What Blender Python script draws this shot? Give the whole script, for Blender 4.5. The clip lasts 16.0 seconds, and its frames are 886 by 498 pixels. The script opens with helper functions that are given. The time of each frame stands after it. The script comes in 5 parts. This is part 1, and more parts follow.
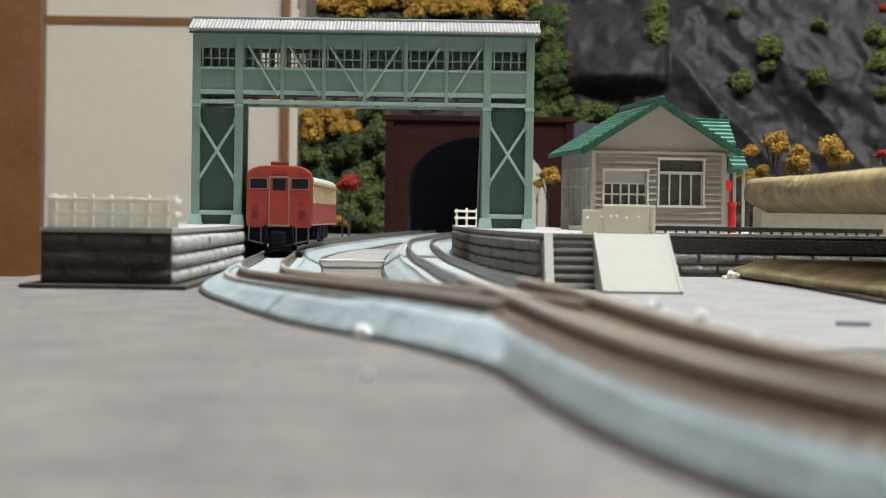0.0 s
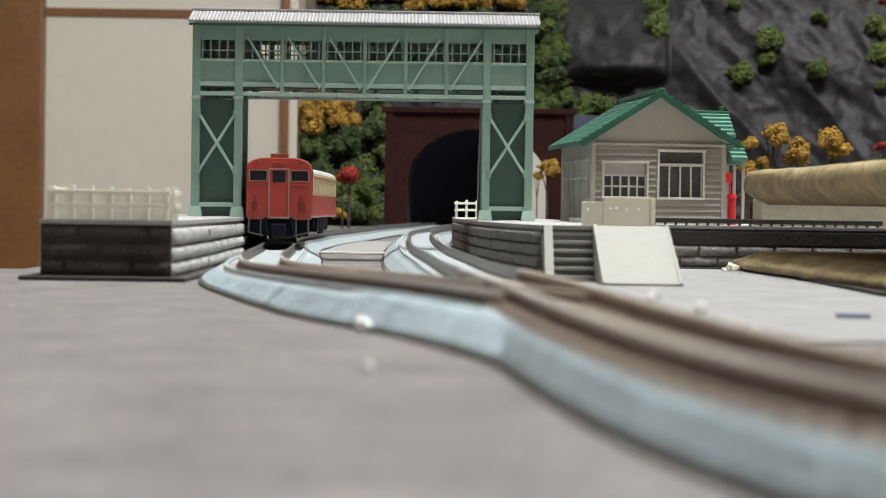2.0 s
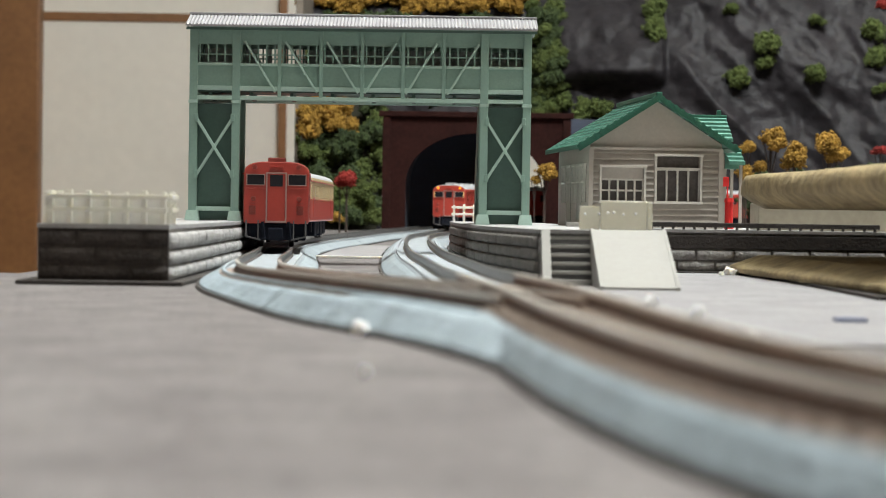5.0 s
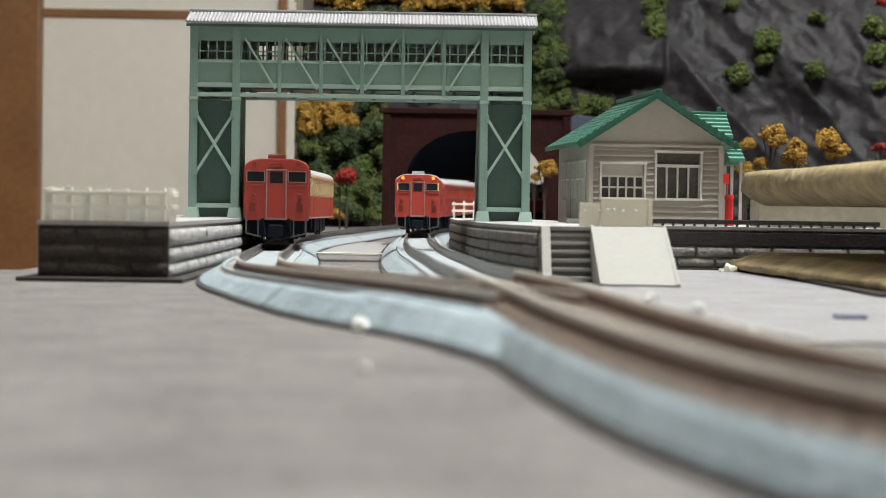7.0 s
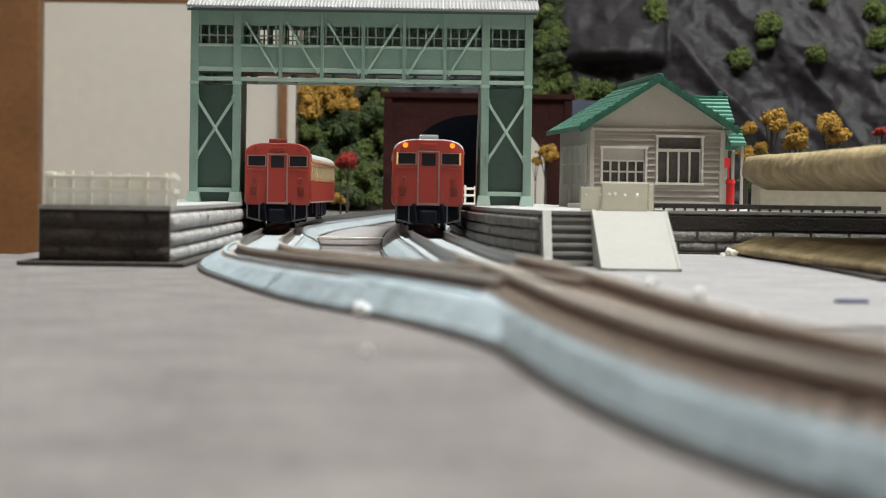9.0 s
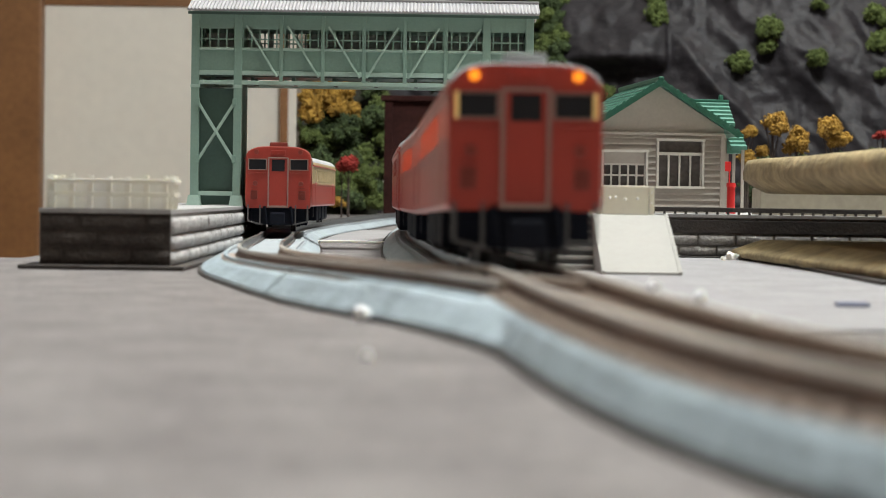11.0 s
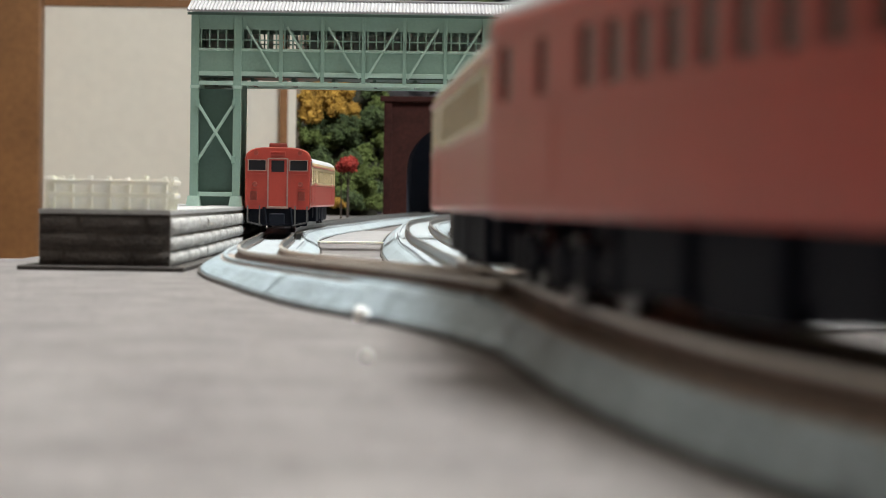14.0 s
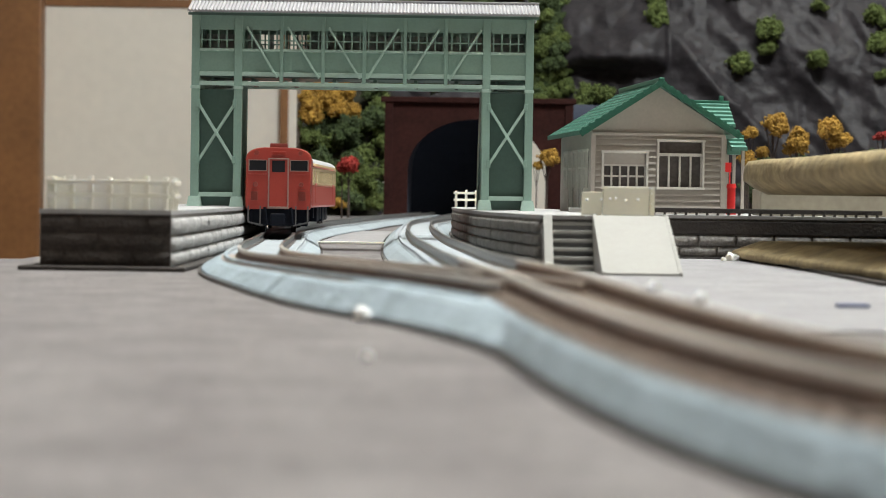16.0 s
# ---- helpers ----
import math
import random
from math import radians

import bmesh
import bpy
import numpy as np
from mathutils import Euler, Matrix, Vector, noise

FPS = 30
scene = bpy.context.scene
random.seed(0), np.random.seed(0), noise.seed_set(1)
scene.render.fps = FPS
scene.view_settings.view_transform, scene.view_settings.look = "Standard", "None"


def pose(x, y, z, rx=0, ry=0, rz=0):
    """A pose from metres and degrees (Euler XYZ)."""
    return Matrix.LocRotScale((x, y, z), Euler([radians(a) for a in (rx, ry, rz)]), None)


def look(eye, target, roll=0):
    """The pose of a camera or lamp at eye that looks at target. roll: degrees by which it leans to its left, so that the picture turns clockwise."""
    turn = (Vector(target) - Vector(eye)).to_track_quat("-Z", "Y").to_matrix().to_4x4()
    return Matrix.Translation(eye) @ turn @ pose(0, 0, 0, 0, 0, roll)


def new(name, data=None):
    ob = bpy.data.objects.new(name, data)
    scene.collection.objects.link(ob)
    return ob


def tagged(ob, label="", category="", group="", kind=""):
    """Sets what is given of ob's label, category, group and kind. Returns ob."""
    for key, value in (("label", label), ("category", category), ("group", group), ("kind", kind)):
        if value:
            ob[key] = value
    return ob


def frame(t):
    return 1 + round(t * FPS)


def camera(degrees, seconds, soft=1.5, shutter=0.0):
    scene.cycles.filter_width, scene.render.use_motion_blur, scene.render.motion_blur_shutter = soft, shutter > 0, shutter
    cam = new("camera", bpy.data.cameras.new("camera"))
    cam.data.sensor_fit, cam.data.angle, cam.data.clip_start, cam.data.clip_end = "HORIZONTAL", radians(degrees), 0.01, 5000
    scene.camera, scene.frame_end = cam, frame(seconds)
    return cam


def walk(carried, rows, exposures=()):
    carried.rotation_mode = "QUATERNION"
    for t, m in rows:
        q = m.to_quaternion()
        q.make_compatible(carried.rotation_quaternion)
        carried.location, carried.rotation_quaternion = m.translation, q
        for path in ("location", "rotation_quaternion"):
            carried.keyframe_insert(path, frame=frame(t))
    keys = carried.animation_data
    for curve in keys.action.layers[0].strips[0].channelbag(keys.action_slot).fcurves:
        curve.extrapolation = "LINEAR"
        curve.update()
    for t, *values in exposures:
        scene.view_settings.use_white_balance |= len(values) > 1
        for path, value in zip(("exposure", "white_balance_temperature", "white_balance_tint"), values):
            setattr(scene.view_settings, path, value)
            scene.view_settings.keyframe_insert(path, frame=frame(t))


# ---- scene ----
# ---- camera: stands on the layout board, settling by fractions of a degree ----
EYE = (0.0, 0.0, 0.0158)
F = 3800.0


def aim(dx, dy):
    """The camera's pose when the picture has slid by dx, dy from the start."""
    down = (57.0 - dy) / F
    far = (-dx / F * 3, 3.0, EYE[2] - 3 * math.tan(down))
    return look(EYE, far, 0.85)


SETTLE = [(0.0, 0, 0), (0.5, 0, -1.3), (1.0, 0, -7.5), (1.5, 0, -12), (2.0, -0.5, -14), (2.5, -1.2, -14.4), (3.0, -1.6, -14),
          (3.5, -2.5, -11), (4.0, -4.5, -5), (4.2, -5, -4.2), (5.2, -5, -7.5), (6.5, -5, -11.2), (7.0, -5, -12.3), (7.5, -5, -12.3),
          (8.0, -5, -15.3), (8.5, -5, -26), (9.0, -3.5, -40), (9.2, -3.2, -44), (9.7, -3, -46), (10.5, -2.5, -38), (11.3, -2, -32.5), (11.5, -2, -32), (12.0, -1.6, -30.8),
          (12.5, -1.6, -31), (13.0, -2.4, -33.5), (13.5, -2.8, -33.5), (14.0, -2.8, -32.3), (14.5, -2.9, -32.8), (15.0, -2.9, -32),
          (15.5, -2.2, -31.5), (16.0, -1.6, -32)]
cam = camera(2 * math.degrees(math.atan(784 / F)), 16.0, soft=0.6, shutter=0.5)
cam.data.dof.use_dof = True
cam.data.dof.focus_distance = 0.72
cam.data.dof.aperture_fstop = 54.0
walk(cam, [(t, aim(dx, dy)) for t, dx, dy in SETTLE],
     exposures=[(0.0, 0.33), (11.6, 0.33), (12.6, 0.46), (13.4, 0.56), (14.2, 0.52), (14.8, 0.44), (15.5, 0.43), (16.0, 0.36)])
MM = 0.001

# ---- world and light ----
world = bpy.data.worlds.new("room_air")
scene.world = world
world.use_nodes = True
world.node_tree.nodes["Background"].inputs[0].default_value = (1.0, 0.95, 0.88, 1)
world.node_tree.nodes["Background"].inputs[1].default_value = 0.25


def ceiling_lamp(x, y, z, size, watts, colour):
    data = bpy.data.lights.new("ceiling_light", "POINT")
    data.shadow_soft_size, data.energy, data.color = size / 2, watts, colour
    ob = new("ceiling_light", data)
    ob.matrix_world = look((x, y, z), (x, y, z - 1))
    return ob


ceiling_lamp(0.30, 0.55, 1.42, 0.5, 104, (0.935, 0.98, 0.98))


# ---- materials ----
def material(name, colour, rough=0.6, metal=0.0, vary=0.15, scale=300.0, bump=0.0, bump_scale=1200.0, second=None, mix=0.5,
             bump_deep=0.0006, emit=None, emit_power=0.0, coat=0.0, detail=5.0, spec=0.5, glow_through=0.0):
    """A procedural surface: base colour broken by coarse and fine noise, with fine relief."""
    m = bpy.data.materials.new(name)
    m.use_nodes = True
    n, l = m.node_tree.nodes, m.node_tree.links
    b = n["Principled BSDF"]
    b.inputs["Roughness"].default_value, b.inputs["Metallic"].default_value = rough, metal
    b.inputs["Coat Weight"].default_value = coat
    b.inputs["Specular IOR Level"].default_value = spec
    if glow_through:
        b.inputs["Subsurface Weight"].default_value, b.inputs["Subsurface Radius"].default_value = glow_through, (0.002, 0.0018, 0.0014)
    geo = n.new("ShaderNodeNewGeometry")
    big, fine = n.new("ShaderNodeTexNoise"), n.new("ShaderNodeTexNoise")
    for t, s in ((big, scale), (fine, scale * 7.3)):
        t.inputs["Scale"].default_value, t.inputs["Detail"].default_value = s, detail
        l.new(geo.outputs["Position"], t.inputs["Vector"])
    add = n.new("ShaderNodeMath")
    add.operation = "ADD"
    l.new(big.outputs["Fac"], add.inputs[0]), l.new(fine.outputs["Fac"], add.inputs[1])
    ramp = n.new("ShaderNodeMapRange")
    ramp.inputs[1].default_value, ramp.inputs[2].default_value = 0.7, 1.3
    l.new(add.outputs[0], ramp.inputs[0])
    mixer = n.new("ShaderNodeMix")
    mixer.data_type = "RGBA"
    other = second or tuple(max(0.0, c * (1 - 2 * vary)) for c in colour)
    mixer.inputs["A"].default_value, mixer.inputs["B"].default_value = (*colour, 1), (*other, 1)
    scaled = n.new("ShaderNodeMath")
    scaled.operation = "MULTIPLY"
    scaled.inputs[1].default_value = mix if second else 1.0
    l.new(ramp.outputs[0], scaled.inputs[0])
    l.new(scaled.outputs[0], mixer.inputs["Factor"])
    l.new(mixer.outputs["Result"], b.inputs["Base Color"])
    if bump:
        relief, bn = n.new("ShaderNodeBump"), n.new("ShaderNodeTexNoise")
        bn.inputs["Scale"].default_value, bn.inputs["Detail"].default_value = bump_scale, 6
        l.new(geo.outputs["Position"], bn.inputs["Vector"])
        relief.inputs["Strength"].default_value, relief.inputs["Distance"].default_value = min(1.0, bump), bump_deep
        l.new(bn.outputs["Fac"], relief.inputs["Height"])
        l.new(relief.outputs["Normal"], b.inputs["Normal"])
    if emit:
        b.inputs["Emission Color"].default_value = (*emit, 1)
        b.inputs["Emission Strength"].default_value = emit_power
    return m


M = {
    "board": material("board", (0.225, 0.206, 0.200), 0.9, vary=0.12, scale=85, bump=1.0, bump_scale=700, second=(0.098, 0.087, 0.085), mix=0.85, spec=0.2),
    "bed": material("bed", (0.33, 0.38, 0.41), 0.75, vary=0.1, scale=120, bump=0.5, bump_scale=1500, second=(0.23, 0.26, 0.275), mix=0.8),
    "bed_brown": material("bed_brown", (0.26, 0.19, 0.16), 0.8, vary=0.2, scale=200, bump=0.7, bump_scale=1500, second=(0.16, 0.12, 0.10), mix=0.8),
    "sleeper": material("sleeper", (0.30, 0.235, 0.19), 0.75, vary=0.2, scale=400),
    "rail": material("rail", (0.20, 0.185, 0.175), 0.35, metal=0.6, vary=0.1, scale=300),
    "red": material("red", (0.47, 0.058, 0.040), 0.3, vary=0.05, scale=150, spec=0.5),
    "cream": material("cream", (0.72, 0.56, 0.32), 0.26, vary=0.05, scale=150, coat=0.1),
    "roof_grey": material("roof_grey", (0.42, 0.43, 0.44), 0.6, vary=0.08, scale=200),
    "black": material("black", (0.011, 0.013, 0.021), 0.7, vary=0.1, scale=300, spec=0.12),
    "glass": material("glass", (0.02, 0.02, 0.025), 0.12, vary=0.05, scale=100),
    "silver": material("silver", (0.62, 0.60, 0.58), 0.35, metal=0.7, vary=0.05, scale=300),
    "green": material("green", (0.275, 0.415, 0.345), 0.5, vary=0.06, scale=180, bump=0.1),
    # Darker copy of green for recessed, under and rear parts: painted shade.
    "green_shaded": material("green_shaded", (0.075, 0.135, 0.11), 0.6, vary=0.08, scale=180),
    "corrugated": material("corrugated", (0.36, 0.35, 0.36), 0.6, vary=0.08, scale=200),
    "platform_top": material("platform_top", (0.42, 0.41, 0.405), 0.8, vary=0.08, scale=90, bump=0.3),
    "stone": material("stone", (0.26, 0.24, 0.22), 0.85, vary=0.2, scale=200, bump=0.8, second=(0.11, 0.10, 0.095), mix=0.8),
    # Paler copy of stone for the platform's right side: light put into the colour.
    "stone_lit": material("stone_lit", (0.60, 0.58, 0.57), 0.85, vary=0.2, scale=200, bump=0.8, second=(0.25, 0.24, 0.23), mix=0.8),
    "white_plastic": material("white_plastic", (0.90, 0.875, 0.79), 0.4, vary=0.03, scale=100, glow_through=0.6),
    "ivory": material("ivory", (0.345, 0.335, 0.31), 0.85, vary=0.04, scale=100),
    "house_wall": material("house_wall", (0.51, 0.465, 0.415), 0.6, vary=0.06, scale=150),
    "house_roof": material("house_roof", (0.105, 0.275, 0.21), 0.5, vary=0.12, scale=300),
    "house_trim": material("house_trim", (0.03, 0.15, 0.10), 0.5, vary=0.1, scale=300),
    "post_red": material("post_red", (0.8, 0.03, 0.03), 0.35, vary=0.05, scale=200),
    "wood_old": material("wood_old", (0.50, 0.385, 0.205), 0.75, vary=0.2, scale=38, bump=0.9, bump_scale=260, bump_deep=0.0012, second=(0.13, 0.10, 0.055), mix=0.85),
    "rock": material("rock", (0.027, 0.0235, 0.026), 0.5, vary=0.3, scale=22, bump=0.8, bump_scale=110, bump_deep=0.0018, second=(0.010, 0.009, 0.0105), mix=0.95, spec=0.17),
    "brick": material("brick", (0.034, 0.0108, 0.0088), 0.9, spec=0.12, vary=0.25, scale=60, bump=0.4),
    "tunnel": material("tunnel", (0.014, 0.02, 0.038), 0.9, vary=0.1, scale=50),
    "plaster": material("plaster", (0.80, 0.76, 0.68), 0.7, vary=0.02, scale=6),
    "timber": material("timber", (0.30, 0.135, 0.045), 0.45, vary=0.15, scale=14, bump=0.2),
    "leaf_green": material("leaf_green", (0.088, 0.112, 0.024), 0.95, vary=0.3, scale=180, bump=1.0, bump_scale=500, second=(0.040, 0.062, 0.012), mix=0.9),
    "leaf_dark": material("leaf_dark", (0.052, 0.078, 0.020), 0.95, vary=0.3, scale=180, bump=1.0, bump_scale=500, second=(0.014, 0.024, 0.009), mix=0.9),
    "leaf_yellow": material("leaf_yellow", (0.36, 0.205, 0.026), 0.9, vary=0.3, scale=180, bump=1.0, bump_scale=500, second=(0.19, 0.10, 0.014), mix=0.9),
    "leaf_red": material("leaf_red", (0.36, 0.03, 0.02), 0.9, vary=0.3, scale=180, bump=1.0, bump_scale=500, second=(0.16, 0.015, 0.012), mix=0.9),
    "bark": material("bark", (0.07, 0.05, 0.04), 0.9, vary=0.2, scale=200, bump=0.5),
    "lamp_glow": material("lamp_glow", (0.9, 0.4, 0.05), 0.4, emit=(1.0, 0.26, 0.01), emit_power=1.0),
    "window_lit": material("window_lit", (0.8, 0.4, 0.05), 0.3, emit=(1.0, 0.43, 0.03), emit_power=1.5),
}


M.update({
    "rail_web": material("rail_web", (0.20, 0.125, 0.10), 0.7, vary=0.25, scale=120, bump=0.4, second=(0.10, 0.065, 0.05), mix=0.9),
    # Paler than the far rails: floor reflection and shine put into the colour.
    "rail_near": material("rail_near", (0.66, 0.62, 0.57), 0.35, metal=0.4, vary=0.1, scale=200, second=(0.38, 0.33, 0.29), mix=0.6),
    "stone_mid": material("stone_mid", (0.44, 0.42, 0.40), 0.85, vary=0.2, scale=160, bump=0.9, second=(0.17, 0.16, 0.15), mix=0.9),
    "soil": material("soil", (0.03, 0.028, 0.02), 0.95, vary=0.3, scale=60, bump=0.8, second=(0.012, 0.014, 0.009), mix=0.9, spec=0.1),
    "corner_glow": material("corner_glow", (0.8, 0.6, 0.3), 0.4, emit=(1.0, 0.55, 0.15), emit_power=0.3),
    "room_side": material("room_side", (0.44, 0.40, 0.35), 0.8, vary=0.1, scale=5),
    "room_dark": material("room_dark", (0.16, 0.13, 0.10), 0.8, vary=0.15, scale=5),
    "paper": material("paper", (0.90, 0.86, 0.77), 0.5, vary=0.03, scale=8),
    "bed_worn": material("bed_worn", (0.39, 0.47, 0.52), 0.6, vary=0.15, scale=150, bump=0.9, bump_scale=700, second=(0.20, 0.24, 0.265), mix=0.95),
    "plate": material("plate", (0.34, 0.37, 0.395), 0.8, vary=0.1, scale=120, second=(0.26, 0.275, 0.285), mix=0.6),
    "plate_worn": material("plate_worn", (0.42, 0.37, 0.315), 0.5, vary=0.2, scale=50, bump=0.5, second=(0.28, 0.17, 0.135), mix=0.95),
    "wheel": material("wheel", (0.12, 0.11, 0.11), 0.4, metal=0.8, vary=0.1, scale=300),
    "silver_dim": material("silver_dim", (0.44, 0.31, 0.27), 0.4, metal=0.2, vary=0.08, scale=300),
    "red_dark": material("red_dark", (0.30, 0.05, 0.035), 0.5, vary=0.1, scale=200),
    "grey_dark": material("grey_dark", (0.12, 0.115, 0.115), 0.5, vary=0.1, scale=200),
    "roof_red": material("roof_red", (0.46, 0.07, 0.045), 0.5, vary=0.08, scale=200),
    "glass_side": material("glass_side", (0.035, 0.03, 0.03), 0.15, vary=0.05, scale=100),
    "green_pale": material("green_pale", (0.44, 0.60, 0.52), 0.45, vary=0.06, scale=180, bump=0.1),
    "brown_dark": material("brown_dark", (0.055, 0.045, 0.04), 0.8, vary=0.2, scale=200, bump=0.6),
    "ivory_gloss": material("ivory_gloss", (0.76, 0.73, 0.60), 0.25, vary=0.04, scale=100, coat=0.3, glow_through=0.5),
    "white_gloss": material("white_gloss", (0.93, 0.93, 0.93), 0.2, vary=0.02, scale=100, coat=0.5, glow_through=0.3),
    "house_glass": material("house_glass", (0.14, 0.125, 0.12), 0.2, vary=0.2, scale=120),
    "house_frame": material("house_frame", (0.72, 0.69, 0.63), 0.5, vary=0.05, scale=150),
    "plaster_block": material("plaster_block", (0.40, 0.36, 0.28), 0.7, vary=0.12, scale=60),
    "brown_stone": material("brown_stone", (0.075, 0.060, 0.052), 0.85, vary=0.25, scale=160, bump=0.9, second=(0.035, 0.028, 0.025), mix=0.9),
    "cork": material("cork", (0.24, 0.20, 0.16), 0.9, vary=0.25, scale=80, bump=0.8, bump_scale=400),
    "mat": material("mat", (0.30, 0.29, 0.29), 0.9, vary=0.1, scale=60, bump=0.4),
    "pale_sheet": material("pale_sheet", (0.30, 0.29, 0.295), 0.8, vary=0.12, scale=70, bump=0.6, bump_scale=500, second=(0.185, 0.175, 0.18), mix=0.9),
    "fence_sheet": material("fence_sheet", (0.93, 0.91, 0.85), 0.5, vary=0.05, scale=100, glow_through=0.6),
    "pane": material("pane", (0.80, 0.88, 0.83), 0.25, vary=0.15, scale=60),
    "blue_dark": material("blue_dark", (0.19, 0.21, 0.31), 0.5, vary=0.1, scale=200),
})

# ---- mesh helpers, in millimetres ----
def part(name, bm, mat, parent=None, label=""):
    bmesh.ops.recalc_face_normals(bm, faces=bm.faces)
    me = bpy.data.meshes.new(name)
    bm.to_mesh(me)
    bm.free()
    me.transform(Matrix.Scale(MM, 4))
    for mm in (mat if isinstance(mat, (list, tuple)) else [mat]):
        me.materials.append(mm)
    ob = new(name, me)
    if parent is not None:
        ob.parent = parent
    if label:
        tagged(ob, label)
    return ob


def thing(name, x=0, y=0, z=0, rz=0, label="", category="", group="", kind=""):
    ob = new(name)
    ob.matrix_world = pose(x * MM, y * MM, z * MM, 0, 0, rz)
    return tagged(ob, label, category, group, kind)


def box(bm, x0, x1, y0, y1, z0, z1, bevel=0.0, m=None):
    r = bmesh.ops.create_cube(bm, size=1.0)
    vs = r["verts"]
    for v in vs:
        v.co = Vector(((x0 + x1) / 2 + v.co.x * (x1 - x0), (y0 + y1) / 2 + v.co.y * (y1 - y0), (z0 + z1) / 2 + v.co.z * (z1 - z0)))
    if bevel:
        es = list({e for v in vs for e in v.link_edges})
        r = bmesh.ops.bevel(bm, geom=es, offset=bevel, segments=2, profile=0.6, affect="EDGES")
        vs = list({v for f in r["faces"] for v in f.verts} | {v for v in vs if v.is_valid})
    if m:
        bmesh.ops.transform(bm, matrix=m, verts=vs)
    return vs


def boxed(name, dims, mat, parent=None, bevel=0.0, m=None, label=""):
    bm = bmesh.new()
    box(bm, *dims, bevel=bevel, m=m)
    return part(name, bm, mat, parent, label)


def bar(bm, a, b, w, d):
    """A square bar from a to b, w wide and d deep."""
    a, b = Vector(a), Vector(b)
    m = Matrix.Translation((a + b) / 2) @ (b - a).to_track_quat("Z", "Y").to_matrix().to_4x4()
    h = (b - a).length / 2
    box(bm, -w / 2, w / 2, -d / 2, d / 2, -h, h, min(w, d) * 0.15, m)


def prism(bm, outline, a, b, axis="y"):
    """An outline swept straight from a to b along an axis."""
    def at(p, q):
        return (p[0], q, p[1]) if axis == "y" else (q, p[0], p[1]) if axis == "x" else (p[0], p[1], q)
    lo, hi = [bm.verts.new(at(p, a)) for p in outline], [bm.verts.new(at(p, b)) for p in outline]
    n = len(outline)
    bm.faces.new(lo), bm.faces.new(hi)
    for i in range(n):
        bm.faces.new((lo[i], lo[(i + 1) % n], hi[(i + 1) % n], hi[i]))


def spline(points, step):
    """Points at even steps along a smooth line through points in the plane."""
    ps = [Vector(p).to_2d() for p in points]
    ps = [2 * ps[0] - ps[1], *ps, 2 * ps[-1] - ps[-2]]
    dense = []
    for i in range(1, len(ps) - 2):
        p0, p1, p2, p3 = ps[i - 1:i + 3]
        k = max(4, int((p2 - p1).length / 2))
        for j in range(k):
            t = j / k
            dense.append(0.5 * (2 * p1 + (p2 - p0) * t + (2 * p0 - 5 * p1 + 4 * p2 - p3) * t * t + (3 * p1 - p0 - 3 * p2 + p3) * t ** 3))
    dense.append(ps[-2])
    out, left = [dense[0]], step
    for a, b in zip(dense, dense[1:]):
        d = (b - a).length
        while d > 1e-9 and left <= d:
            a = a + (b - a) * (left / d)
            d, left = (b - a).length, step
            out.append(a)
        left -= d
    return out


def swell(y):
    """The board bows up a little at its near end."""
    t = min(1.0, max(0.0, (320 - y) / 130))
    return 2.0 * t * t * (3 - 2 * t)


def rise(y):
    """The board climbs a little towards the tunnel."""
    t = min(1.0, max(0.0, (y - 1000) / 560))
    return 3.2 * t * t * (3 - 2 * t) + swell(y)


def lift(y):
    """The track lies low at the station and is packed up at the near turnout."""
    t = min(1.0, max(0.0, (450 - y) / 230))
    return 2.0 * t * t * (3 - 2 * t) - 1.3 - swell(y)


def sweep(bm, line, profile, z=0.0, caps=True, closed=True):
    """A profile of (across, height) carried along a line on the board."""
    rings = []
    for i, p in enumerate(line):
        d = (line[min(i + 1, len(line) - 1)] - line[max(i - 1, 0)]).normalized()
        side = Vector((d.y, -d.x))
        rings.append([bm.verts.new((p.x + side.x * a, p.y + side.y * a, h + z + rise(p.y) + (lift(p.y) if h > 1 else 0))) for a, h in profile])
    n = len(profile)
    for r, q in zip(rings, rings[1:]):
        for i in range(n if closed else n - 1):
            bm.faces.new((r[i], r[(i + 1) % n], q[(i + 1) % n], q[i]))
    if caps and closed:
        bm.faces.new(rings[0]), bm.faces.new(rings[-1])


# ---- the board and the room ----
CURVE = [(17.9 + 280 * (math.cos(0.085) - math.cos(a)), 147 - 280 * (math.sin(a) - math.sin(0.085))) for a in [0.085 + 0.1 * k for k in range(15)]]
RIGHT = [(1200, -112), (800, -110), (500, -108), *reversed(CURVE), (16.4, 164), (15.0, 181), (13.5, 205), (10.0, 268), (6.8, 340), (2.2, 460), (-3.4, 579), (-7.3, 731), (-9, 860), (-9.5, 945), (-8, 1027),
         (-2, 1110), (6.5, 1225), (15, 1280), (27, 1330), (45, 1362), (70, 1388), (120, 1415), (200, 1440), (350, 1465), (600, 1480), (1000, 1490), (1320, 1496), (1425, 1545), (1455, 1650), (1455, 2000), (1455, 2650)]
LEFT = [(11.0, 228), (1.9, 266), (-22, 362), (-38, 450), (-46.3, 600), (-55.3, 757), (-53.5, 900), (-47, 1020), (-38, 1150), (-18, 1290), (-9, 1350)]
RAIL = 7.0
STEP = 6.0
right_line, left_line = spline(RIGHT, STEP), spline(LEFT, STEP)

